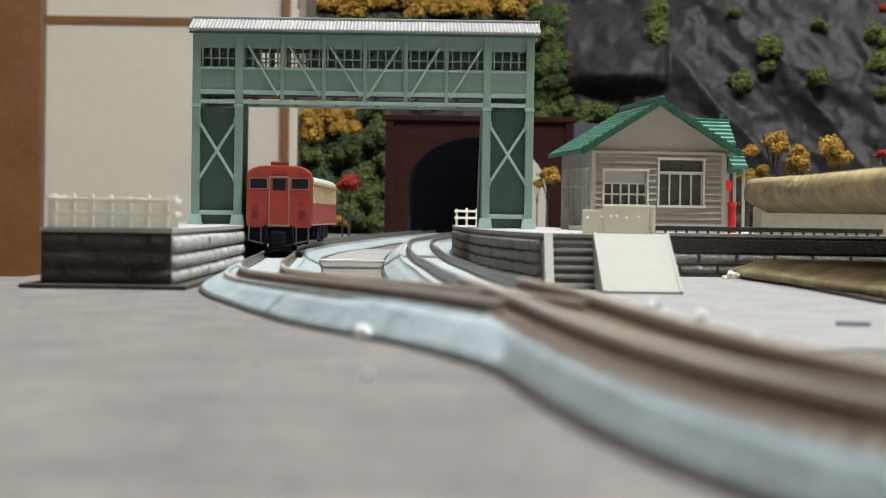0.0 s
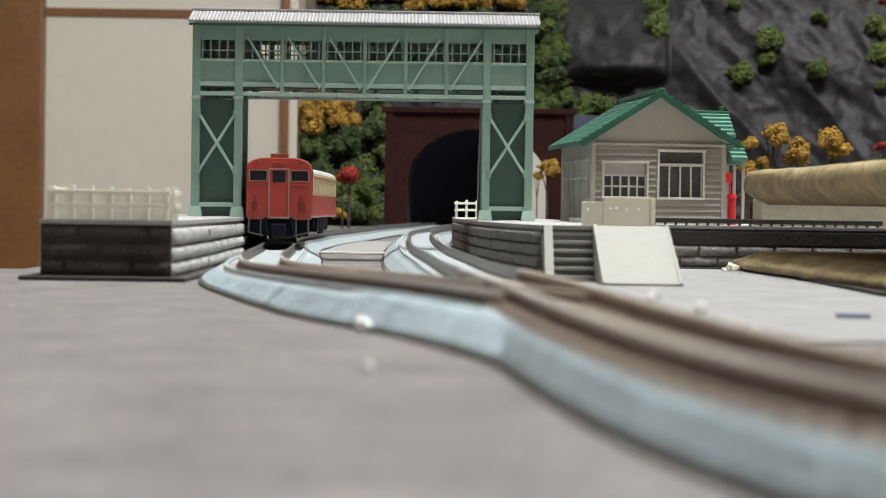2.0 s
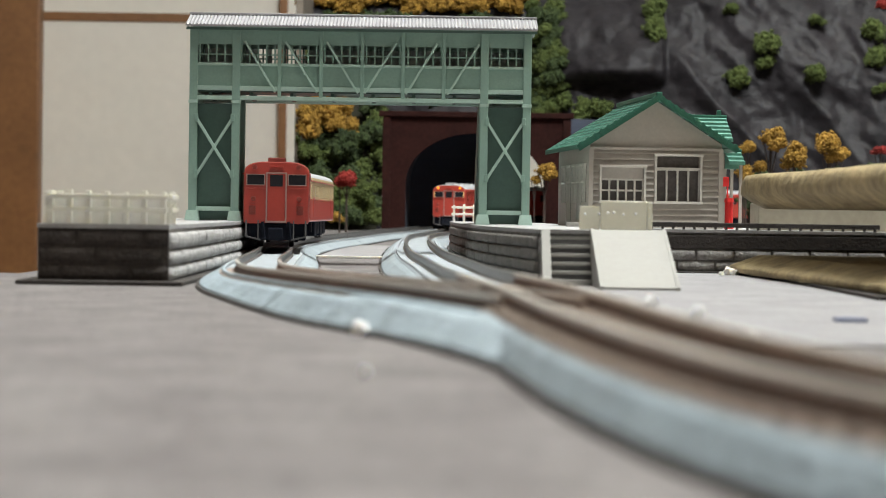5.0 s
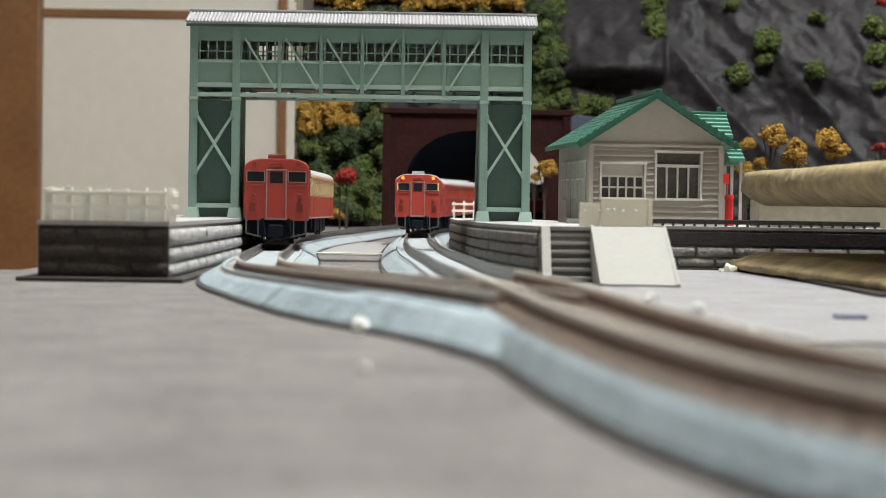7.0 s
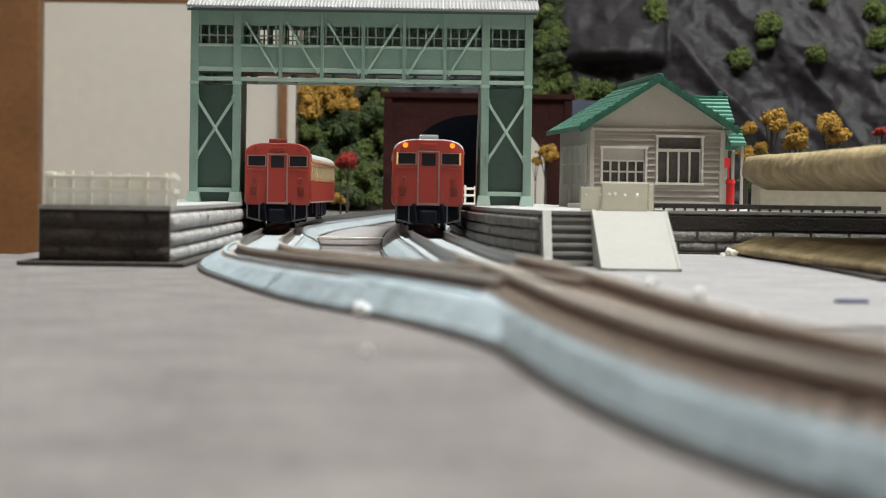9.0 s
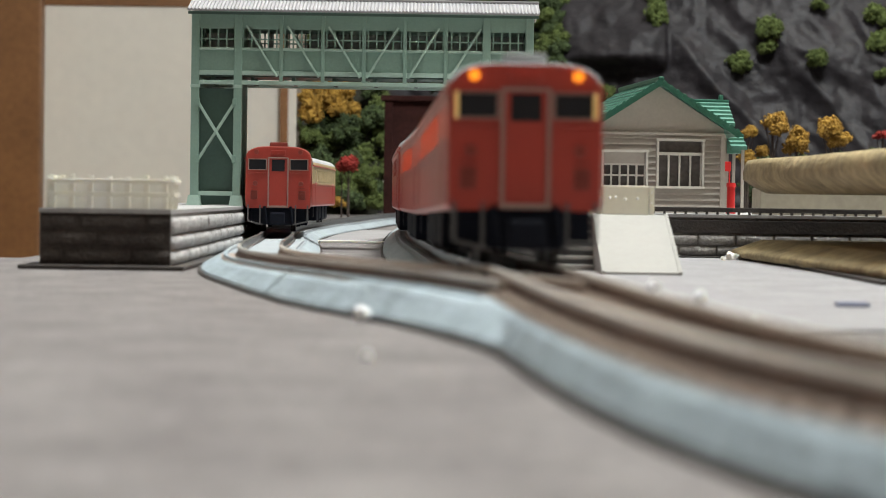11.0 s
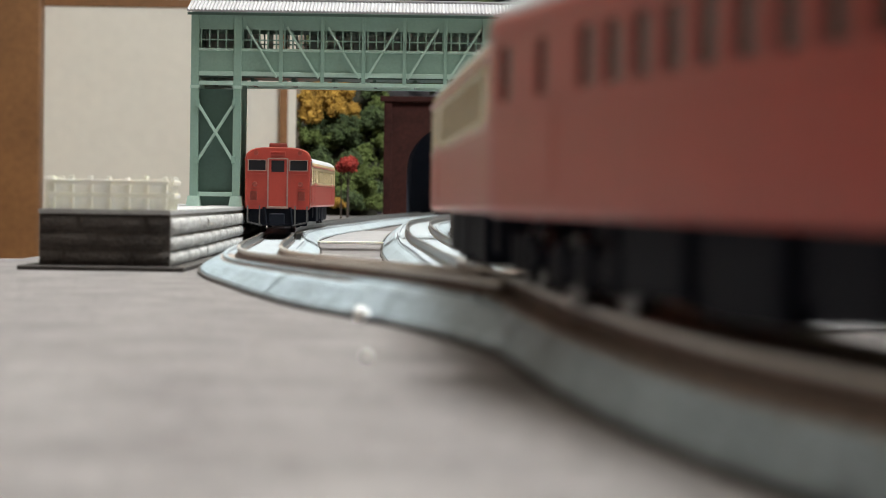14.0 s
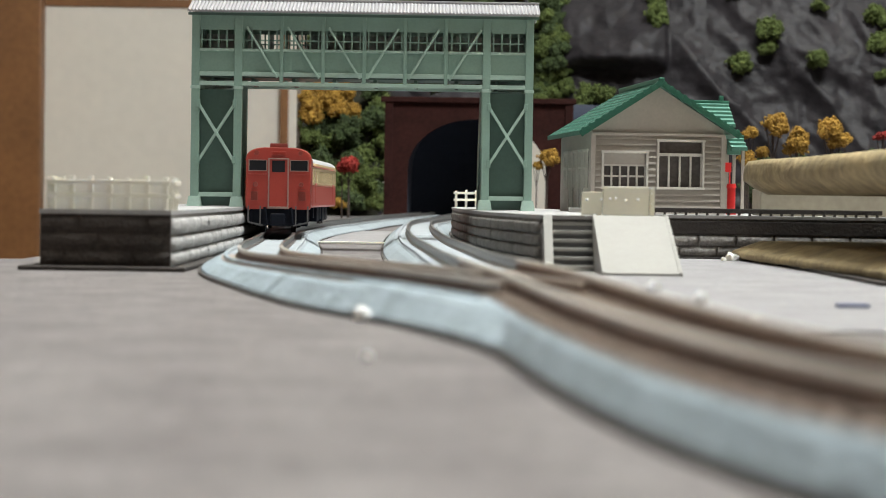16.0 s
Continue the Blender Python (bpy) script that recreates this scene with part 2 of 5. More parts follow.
bm = bmesh.new()
ys = [-1000, -300, 0, 120] + [185 + 10 * i for i in range(15)] + [400, 512, 570, 800, 950] + [1000 + 30 * i for i in range(20)] + [1700, 2100, 2700]
for y0, y1 in zip(ys, ys[1:]):
    for x0, x1 in ((-100, 0), (0, 400), (400, 1500)):
        bm.faces.new([bm.verts.new((x, y, rise(y))) for x, y in ((x0, y0), (x1, y0), (x1, y1), (x0, y1))])
    if y1 <= 512:
        bm.faces.new([bm.verts.new((x, y, rise(y))) for x, y in ((-500, y0), (-100, y0), (-100, y1), (-500, y1))])
bmesh.ops.remove_doubles(bm, verts=bm.verts, dist=0.01)
r = bmesh.ops.extrude_face_region(bm, geom=bm.faces[:])
bmesh.ops.translate(bm, vec=(0, 0, -24), verts=[v for v in r["geom"] if isinstance(v, bmesh.types.BMVert)])
board = part("ground", bm, M["board"])
tagged(board, "grey felt-textured layout baseboard with pale dust", "baseboard", kind="structure")

FLOOR, WALL_Y, TOP = -700, 3400, 1750
# Unseen south, west and east walls are darkened to weaken the bounced light.
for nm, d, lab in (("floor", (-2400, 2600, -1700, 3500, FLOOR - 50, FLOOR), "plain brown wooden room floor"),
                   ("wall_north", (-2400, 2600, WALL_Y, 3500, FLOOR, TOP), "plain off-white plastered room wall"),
                   ("wall_south", (-2400, 2600, -1700, -1600, FLOOR, TOP), "unseen room wall, dark brown to bounce less light"),
                   ("wall_west", (-2400, -2300, -1600, WALL_Y, FLOOR, TOP), "unseen room wall, toned down to bounce less light"),
                   ("wall_east", (2500, 2600, -1600, WALL_Y, FLOOR, TOP), "unseen room wall, toned down to bounce less light"),
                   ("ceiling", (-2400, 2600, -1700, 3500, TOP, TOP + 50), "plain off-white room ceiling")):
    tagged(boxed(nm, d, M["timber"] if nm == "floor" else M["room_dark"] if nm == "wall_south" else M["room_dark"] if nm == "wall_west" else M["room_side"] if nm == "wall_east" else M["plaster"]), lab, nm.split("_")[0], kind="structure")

tagged(boxed("table_main", (-96, 1490, -990, 2690, FLOOR, -24.5), M["timber"]), "brown wooden support under the layout board", "table", kind="structure")
tagged(boxed("table_side", (-490, -97, -990, 505, FLOOR, -24.5), M["timber"]), "brown wooden support under the layout board", "table", kind="structure")
tagged(boxed("pillar", (-702, -626, WALL_Y - 60, WALL_Y - 2, FLOOR, TOP), M["timber"], None, 4), "brown timber room pillar beside white panels", "pillar", kind="structure")


def sliding_panel(x0, x1, y, label):
    root = thing("sliding_panel", x0, y, FLOOR, 0, label, "sliding door", "sliding panels of the room")
    w, h = x1 - x0, 1900
    boxed("sheet", (6, w - 6, 4, 14, 20, h - 20), M["paper"], root)
    for a in (0, w - 13):
        boxed("stile", (a, a + 13, 0, 18, 0, h), M["timber"], root, 1.5)
    for z in (0, 1008, h - 16):
        boxed("rail", (13.2, w - 13.2, 0.5, 17.5, z, z + 14), M["timber"], root, 1.5)


sliding_panel(-646, -242, 3365, "white paper sliding panel with brown wooden frame")
sliding_panel(-255, 300, 3340, "white paper sliding panel with brown wooden frame")


lamp = thing("ceiling_lamp", 300, 550, TOP, 0, "white pendant ceiling lamp of the room", "lamp")
boxed("canopy", (-60, 60, -60, 60, -18, 0), M["white_plastic"], lamp, 4)
boxed("rod", (-5, 5, -5, 5, -50, -18), M["white_plastic"], lamp)
bm = bmesh.new()
bmesh.ops.create_cone(bm, cap_ends=True, segments=40, radius1=230, radius2=190, depth=20, matrix=Matrix.Translation((0, 0, -58)))
part("reflector", bm, M["white_plastic"], lamp)


# ---- track ----
BED = [(-12.5, 0), (-12.2, 0.9), (-9.6, 4.2), (-8.6, 4.7), (8.6, 4.7), (9.6, 4.2), (12.2, 0.9), (12.5, 0)]


def rail_profile(x):
    return [(x - 0.75, 4.9), (x - 0.7, 5.15), (x - 0.2, 5.4), (x - 0.2, 6.3), (x - 0.4, 6.5), (x - 0.4, 7.0), (x + 0.4, 7.0), (x + 0.4, 6.5),
            (x + 0.2, 6.3), (x + 0.2, 5.4), (x + 0.7, 5.15), (x + 0.75, 4.9)]


def pieces(line, cuts):
    """The line cut into track sections, with hairline gaps."""
    out, start = [], 0
    for c in cuts:
        out.append(line[start:c + 1])
        start = c
    return out + [line[start:]]


def track(name, line, cuts, beds, label, lower=0.0):
    root = thing(name, label=label, category="model track")
    for sec, mat in zip(pieces(line, cuts), beds):
        bm = bmesh.new()
        a, b = sec[0] + (sec[1] - sec[0]).normalized() * 0.35, sec[-1] + (sec[-2] - sec[-1]).normalized() * 0.35
        sec = [a, *sec[1:-1], b]
        near = name == "main_track" and max(p.y for p in sec) < 336
        prof = [(-9.2, 0), (-9.1, 0.9), (-7.9, 4.2), (-7.3, 4.7), *BED[4:]] if near else BED
        sweep(bm, sec, [(x, z - lower if z > 1 else z) for x, z in prof])
        part("roadbed", bm, M[mat], root)
        # Dark strip along the roadbed's foot: the shadow there put into the colour.
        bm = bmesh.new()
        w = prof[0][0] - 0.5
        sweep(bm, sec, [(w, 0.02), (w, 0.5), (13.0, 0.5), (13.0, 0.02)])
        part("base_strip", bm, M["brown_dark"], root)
        bm = bmesh.new()
        edge = -7.2 if near else -8.2
        sweep(bm, sec, [(edge, 4.75 - lower), (edge, 4.95 - lower), (8.2, 4.95 - lower), (8.2, 4.75 - lower)])
        part("track_plate", bm, M["plate" if mat == "bed" else "plate_worn"], root)
        for s in ((1,) if near else (-1, 1)):
            bm = bmesh.new()
            sweep(bm, sec, [(s * 7.3 - 0.5, 4.9 - lower), (s * 7.3 - 0.4, 5.5 - lower), (s * 7.3 + 0.4, 5.5 - lower), (s * 7.3 + 0.5, 4.9 - lower)])
            part("cable_trough", bm, M["plate" if mat == "bed" else "bed_worn"], root)
        for s in (-1, 1):
            bm = bmesh.new()
            worn = mat != "bed"
            whole = rail_profile(s * 4.5)
            sweep(bm, sec, [(x, z - lower) for x, z in (whole[3:5] + whole[5:7] + whole[7:9] if worn else whole)])
            rail = part("rail", bm, M["rail_near" if worn else "rail"], root)
            if worn:
                bm = bmesh.new()
                sweep(bm, sec, [(x, z - lower - 0.02) for x, z in whole[:4] + whole[8:]])
                part("rail_web", bm, M["rail_web"], rail)
    me = None
    k = 0
    run = spline([tuple(p) for p in line[::2]], 4.2)
    for i in range(len(run) - 1):
        p, q = run[i], run[i + 1]
        if not (40 < p.y < 330) or k >= 290:
            continue
        d = (q - p).normalized()
        if me is None:
            bmx = bmesh.new()
            box(bmx, -7.0, 7.0, -0.85, 0.85, 4.9 - lower, 5.28 - lower)
            first = part("sleeper", bmx, M["sleeper" if name == "main_track" else "sleeper"], root)
            me = first.data
            ob = first
        else:
            ob = new("sleeper", me)
            ob.parent = root
        ob.matrix_basis = pose(p.x * MM, p.y * MM, (rise(p.y) + lift(p.y)) * MM, 0, 0, math.degrees(math.atan2(-d.x, d.y)))
        k += 1
    return root


main_cut = [min(range(len(right_line)), key=lambda i: abs(right_line[i].y - y)) for y in (20, 186, 330, 700, 980, 1250)]
side_cut = [min(range(len(left_line)), key=lambda i: abs(left_line[i].y - y)) for y in (330, 470, 720, 1000, 1260)]
track("main_track", right_line, main_cut, ["bed_worn", "bed_worn", "bed_worn", "bed", "bed", "bed", "bed"], "pale blue-grey model track running through the station")
track("siding_track", left_line, side_cut, ["bed_worn", "bed_worn", "bed", "bed", "bed", "bed"], "pale blue-grey model siding track beside the platform", 0.6)

turnout = thing("turnout", label="pale blue-grey turnout roadbed joining the two tracks", category="turnout")
turnout_line = spline([(18.5, 185), (12.6, 216), (2.8, 264), (-3.5, 292)], STEP)
# The turnout's dark foot strip is painted shadow too.
for nm, prof, mat in (("roadbed", [(x, z - 0.06 if z > 1 else z) for x, z in BED], "bed_worn"),
                      ("base_strip", [(-13.0, 0.02), (-13.0, 0.5), (13.0, 0.5), (13.0, 0.02)], "brown_dark")):
    bm = bmesh.new()
    sweep(bm, turnout_line, prof)
    part(nm, bm, M[mat], turnout)
# Raised black band paints in the dark of the gap at the joint.
bm = bmesh.new()
sweep(bm, [turnout_line[0] + (turnout_line[0] - turnout_line[1]).normalized() * k for k in (3.0, 0.9, -1.2)],
      [(-13.2, 0.05), (-13.0, 1.2), (-10.3, 4.4), (-8.8, 4.9), (-6, 4.9), (-6, 0.05)])
part("gap_band", bm, M["black"], turnout, "raised black band in place of the dark joint gap")

# ---- trains ----
CAR, PITCH = 129.0, 132.0


def half_section(w=9.7, bottom=7.0, eave=22.0, top=25.3):
    side = [(w - 0.4, bottom), (w, bottom + 0.6), (w, 14.6), (w, 16.0), (w, 20.2), (w, 20.9)]
    return side + [(w * math.cos(a) ** 0.52, eave + (top - eave) * math.sin(a)) for a in (0.02, 0.25, 0.5, 0.8, 1.1, 1.35)]


def shell(bm, y_list, shrink, upper_from, roof_from, mats=True):
    """A car shell through stations y_list; each ring drawn in by shrink at the ends."""
    half = half_section()
    ring0 = half + [(-x, z) for x, z in reversed(half)]
    rings = []
    for y, k in zip(y_list, shrink):
        rings.append([bm.verts.new((x * (1 - k), y, z - (z - 7) * k * 0.35)) for x, z in ring0])
    n = len(ring0)
    for r, q in zip(rings, rings[1:]):
        for i in range(n):
            lo_hi = sorted((ring0[i][1], ring0[(i + 1) % n][1]))
            if lo_hi == [16.0, 20.2] and r[0].co.y > 3.9 and q[0].co.y < y_list[-1] - 3.9:
                continue
            f = bm.faces.new((r[i], r[(i + 1) % n], q[(i + 1) % n], q[i]))
            z = sum(ring0[j][1] for j in (i, (i + 1) % n)) / 2
            f.material_index = 2 if z > roof_from else 1 if z > upper_from else 0
            f.smooth = z > 21
    bm.faces.new(rings[0]), bm.faces.new(rings[-1])


def window(bm, x, y0, y1, z0, z1, side):
    t = 0.12
    box(bm, min(x, x + side * t), max(x, x + side * t), y0, y1, z0, z1)


def bogie(y, root):
    b = bmesh.new()
    box(b, -5, 5, y - 3, y + 3, 2.5, 7.5, 0.3)
    bog = part("bogie", b, M["black"], root)
    for s in (-1, 1):
        b = bmesh.new()
        box(b, s * 5.6 - 0.6, s * 5.6 + 0.6, y - 11, y + 11, 2.2, 4.4, 0.3)
        part("side_frame", b, M["black"], bog)
        for dy in (-7, 0, 7):
            b = bmesh.new()
            box(b, s * 6.1 - 0.5, s * 6.1 + 0.5, y + dy - 1.6, y + dy + 1.6, 1.6, 5.2, 0.3)
            part("axle_box" if dy else "spring", b, M["black"], bog)
    for dy in (-7, 7):
        b = bmesh.new()
        for s in (-1, 1):
            bmesh.ops.create_cone(b, cap_ends=True, segments=20, radius1=2.8, radius2=2.8, depth=1.3,
                                  matrix=Matrix.Translation((s * 4.5, y + dy, 2.85)) @ Matrix.Rotation(math.pi / 2, 4, "Y"))
        bmesh.ops.create_cone(b, cap_ends=True, segments=8, radius1=0.6, radius2=0.6, depth=9.5,
                              matrix=Matrix.Translation((0, y + dy, 2.85)) @ Matrix.Rotation(math.pi / 2, 4, "Y"))
        part("wheelset", b, M["wheel"], bog)


def cab(root, y, d, lights, upper):
    """The cab end at y, looking towards d (-1 is towards the near end)."""
    o = y

    def at(x0, x1, z0, z1, out, bev=0.15, back=0.4):
        bm2 = bmesh.new()
        box(bm2, x0, x1, min(o - d * back, o + d * out), max(o - d * back, o + d * out), z0, z1, bev)
        return bm2
    door = part("cab_door", at(-2.6, 2.6, 7.8, 21.8, 0.25), M["red"], root)
    b = bmesh.new()
    for x in (-2.85, 2.85):
        box(b, x - 0.2, x + 0.2, min(o, o + d * 0.5), max(o, o + d * 0.5), 7.4, 21.9, 0.08)
    box(b, -3.05, 3.05, min(o, o + d * 0.5), max(o, o + d * 0.5), 21.65, 22.0, 0.08)
    box(b, -3.1, 3.1, min(o, o + d * 0.9), max(o, o + d * 0.9), 7.2, 7.8, 0.1)
    part("door_frame", b, M["silver_dim"], door, "worn silver gangway door frame")
    part("door_window", at(-1.9, 1.9, 17.9, 21.3, 0.33, 0.1), M["glass"], door)
    for s in (-1, 1):
        w = part("cab_window", at(min(s * 3.6, s * 8.6), max(s * 3.6, s * 8.6), 18.4, 21.3, 0.12, 0.1), M["glass"], root)
        b = bmesh.new()
        for z in (18.2, 21.3):
            box(b, min(s * 3.4, s * 8.9), max(s * 3.4, s * 8.9), min(o, o + d * 0.3), max(o, o + d * 0.3), z, z + 0.2)
        for x in (3.45, 8.65):
            box(b, s * x - 0.13, s * x + 0.13, min(o, o + d * 0.3), max(o, o + d * 0.3), 18.2, 21.5)
        part("window_frame", b, M["silver_dim"], w)
        if lights:
            part("corner_window", at(min(s * 8.3, s * 8.75), max(s * 8.3, s * 8.75), 18.2, 21.5, 0.4, 0.1), M["corner_glow"], w)
        b = bmesh.new()
        box(b, min(s * 3.5, s * 8.8), max(s * 3.5, s * 8.8), min(o, o + d * 0.35), max(o, o + d * 0.35), 17.2, 17.5, 0.1)
        part("hand_rail", b, M["red"], root)
        b = bmesh.new()
        bmesh.ops.create_cone(b, cap_ends=True, segments=20, radius1=0.72, radius2=0.66, depth=1.0,
                              matrix=Matrix.Translation((s * 6.4, o + d * 0.1, 23.5)) @ Matrix.Rotation(-d * math.pi / 2, 4, "X"))
        part("headlight", b, M["lamp_glow" if lights else "red_dark"], root)
        b = bmesh.new()
        bmesh.ops.create_cone(b, cap_ends=True, segments=16, radius1=0.75, radius2=0.6, depth=0.8,
                              matrix=Matrix.Translation((s * 6.7, o + d * 0.2, 14.3)) @ Matrix.Rotation(-d * math.pi / 2, 4, "X"))
        part("tail_light", b, M["red_dark"], root)
        b = bmesh.new()
        box(b, s * 7.0 - 1.0, s * 7.0 + 1.0, min(o, o + d * 0.25), max(o, o + d * 0.25), 9.6, 12.2, 0.2)
        for z in (10.4, 11.4, 12.9):
            bar(b, (s * 7.9, o + d * 0.4, z), (s * 6.1, o + d * 0.4, z), 0.18, 0.18)
        part("step_iron", b, M["red_dark"], root)
        b = bmesh.new()
        bar(b, (s * 8.7, o + d * 0.2, 8), (s * 8.7, o + d * 0.6, 3.2), 0.45, 0.45)
        bar(b, (s * 8.7, o + d * 0.6, 3.2), (s * 4.4, o + d * 0.8, 2.2), 0.45, 0.45)
        bar(b, (s * 5.2, o + d * 0.2, 8), (s * 5.2, o + d * 0.6, 2.4), 0.4, 0.4)
        part("guard_iron", b, M["grey_dark"], root)
    b = bmesh.new()
    box(b, -2.2, 2.2, min(o, o + d * 0.3), max(o, o + d * 0.3), 22.6, 24.0, 0.2)
    for z in (23.0, 23.5):
        box(b, -1.8, 1.8, min(o, o + d * 0.5), max(o, o + d * 0.5), z, z + 0.15)
    part("destination_box", b, M["red"], root)
    b = bmesh.new()
    box(b, -1.6, 1.6, min(o, o + d * 4.0), max(o, o + d * 4.0), 2.6, 5.4, 0.4)
    box(b, -2.2, 2.2, min(o + d * 2.4, o + d * 4.2), max(o + d * 2.4, o + d * 4.2), 2.2, 5.8, 0.5)
    part("coupler", b, M["black"], root)
    b = bmesh.new()
    box(b, -8.3, 8.3, min(o - d * 6, o - d * 1.2), max(o - d * 6, o - d * 1.2), 3.2, 7.2, 0.4)
    box(b, -5.0, 5.0, min(o - d * 3, o + d * 0.2), max(o - d * 3, o + d * 0.2), 2.2, 7.2, 0.4)
    for x in (-3.9, 3.7):
        bar(b, (x, o + d * 0.6, 7.6), (x + 0.6, o + d * 1.0, 2.6), 0.7, 0.7)
    part("pilot", b, M["black"], root)


def railcar(name, label, style, lit, group, near_cab=True, far_cab=True, wide_windows=False):
    root = thing(name, label=label, category="railcar", group=group)
    bm = bmesh.new()
    ys_ = [0, 0.6, 1.8, 4.0, CAR - 4.0, CAR - 1.8, CAR - 0.6, CAR]
    shell(bm, ys_, [0.045, 0.02, 0.006, 0, 0, 0.006, 0.02, 0.045], 14.9, 22.9)
    low, up = M["red"], M["cream"] if style == "cream" else M["red"]
    part("body", bm, [low, up, M["roof_red"] if style == "tarako" else M["roof_grey"]], root)
    glass = M["window_lit"] if lit else M["glass_side"]
    ends = [(5.2, 8.6), (16.4, 19.4)]
    y = 29.0
    while y < CAR - 29:
        ends.append((y, y + 3.8))
        y += 6.2
    ends += [(CAR - 19.4, CAR - 16.4), (CAR - 8.6, CAR - 5.2)]
    for s in (-1, 1):
        y = 3.9
        for y0, y1 in ends + [(CAR - 3.9, CAR)]:
            boxed("window_pillar", (min(s * 9.7, s * 8.7), max(s * 9.7, s * 8.7), y, y0, 15.9, 20.3), up, root)
            y = y1
        for y0, y1 in ends:
            deep = 0.3
            boxed("side_window", (min(s * (9.7 - deep), s * (9.6 - deep)), max(s * (9.7 - deep), s * (9.6 - deep)), y0 - 0.1, y1 + 0.1, 15.9, 20.3), glass if s < 0 else M["glass_side"], root)
    for yd in (14, CAR - 22):
        for s in (-1, 1):
            w = bmesh.new()
            window(w, s * 9.66, yd, yd + 7.5, 8.6, 15.8, s)
            part("side_door", w, M["red"], root)
    for s in (-1, 1):
        w = bmesh.new()
        box(w, min(s * 9.6, s * 9.85), max(s * 9.6, s * 9.85), 3, CAR - 3, 14.75, 15.05)
        box(w, min(s * 9.4, s * 9.95), max(s * 9.4, s * 9.95), 2, CAR - 2, 21.4, 21.75)
        part("side_moulding", w, low, root)
    for yv in range(18, int(CAR) - 12, 15):
        v = bmesh.new()
        bmesh.ops.create_cone(v, cap_ends=True, segments=12, radius1=1.9, radius2=1.3, depth=1.1, matrix=Matrix.Translation((0, yv, 25.7)))
        part("roof_vent", v, M["roof_grey"], root)
    v = bmesh.new()
    box(v, -2.6, 2.6, 1.6, 5.6, 24.3, 26.4, 0.35)
    part("roof_box", v, M["roof_grey" if style == "red_lit" else "red_dark"], root)
    boxed("underframe", (-7.6, 7.6, 32, CAR - 32, 3.0, 7.3), M["black"], root, 0.3)
    for i, (ya, yb) in enumerate(((36, 48), (51, 60), (64, 78), (81, 94))):
        for s in (-1, 1):
            boxed("engine_gear", (min(s * 4, s * 8.6), max(s * 4, s * 8.6), ya + (i + s) % 2, yb, 1.6 + 0.6 * (i % 2), 7.4), M["black"], root, 0.4)
    bogie(19, root), bogie(CAR - 19, root)
    if near_cab:
        cab(root, 0.0, -1, lit and near_cab == "lights", up)
    else:
        g = bmesh.new()
        box(g, -3.2, 3.2, -1.6, 0.4, 8.4, 21.5, 0.3)
        part("gangway", g, M["black"], root)
    g = bmesh.new()
    box(g, -3.0, 3.0, CAR - 0.4, CAR + 1.4, 8.4, 21.3, 0.3)
    part("gangway", g, M["black"], root)
    return root


def along(line):
    total, out = 0.0, [0.0]
    for a, b in zip(line, line[1:]):
        total += (b - a).length
        out.append(total)
    return out


def on_line(line, run, s):
    s = max(0.0, min(run[-1] - 0.01, s))
    i = max(0, min(len(line) - 2, int(s / STEP)))
    while run[i + 1] < s:
        i += 1
    while run[i] > s:
        i -= 1
    return line[i] + (line[i + 1] - line[i]) * ((s - run[i]) / (run[i + 1] - run[i]))


def car_pose(line, run, s, drop=0.2):
    """The pose of a car whose near end is s along the line: it rides on two bogies."""
    a, b = on_line(line, run, s + 19), on_line(line, run, s + CAR - 19)
    d = (b - a).normalized()
    o = a - d * 19
    za, zb = RAIL + rise(a.y) + lift(a.y), RAIL + rise(b.y) + lift(b.y)
    slope = (zb - za) / (b - a).length
    return pose(o.x * MM, o.y * MM, (za - 19 * slope - drop) * MM, math.degrees(math.atan(slope)), 0, math.degrees(math.atan2(-d.x, d.y)))


right_run, left_run = along(right_line), along(left_line)


def s_at(line, run, y):
    return min(zip(run, line), key=lambda q: abs(q[1].y - y))[0]


for i, (style, lab) in enumerate((("tarako", "vermilion diesel railcar standing on the siding track"),
                                  ("cream", "cream and red diesel railcar coupled on the siding track"))):
    c = railcar("railcar", lab, style, False, "parked train", near_cab=(i == 0))
    c.matrix_world = car_pose(left_line, left_run, s_at(left_line, left_run, 632) + PITCH * i, 0.75)

passing = [railcar("railcar", lab, style, lit, "passing train", near_cab=cb) for style, lit, cb, lab in (
    ("red_lit", True, "lights", "vermilion diesel railcar with glowing orange headlights and lit windows"),
    ("red_lit", True, False, "vermilion diesel railcar with glowing yellow windows"),
    ("red_lit", False, False, "vermilion diesel railcar with dark unlit windows"),
    ("cream", False, False, "cream and red diesel railcar with dark windows"))]


# ---- footbridge ----
def corrugated(bm, x0, x1, ya, za, yb, zb, pitch=1.05, amp=0.22, thick=0.7):
    n = int((x1 - x0) / pitch * 4)
    top, bot = [], []
    for i in range(n + 1):
        x = x0 + (x1 - x0) * i / n
        w = amp * math.sin(2 * math.pi * (x - x0) / pitch)
        top.append((bm.verts.new((x, ya, za + w)), bm.verts.new((x, yb, zb + w))))
        bot.append((bm.verts.new((x, ya, za + w - thick)), bm.verts.new((x, yb, zb - thick))))
    for i in range(n):
        bm.faces.new((top[i][0], top[i + 1][0], top[i + 1][1], top[i][1]))
        bm.faces.new((bot[i][0], bot[i][1], bot[i + 1][1], bot[i + 1][0]))
        bm.faces.new((top[i][0], bot[i][0], bot[i + 1][0], top[i + 1][0]))
    for i in (0, n):
        bm.faces.new((top[i][0], top[i][1], bot[i][1], bot[i][0]))


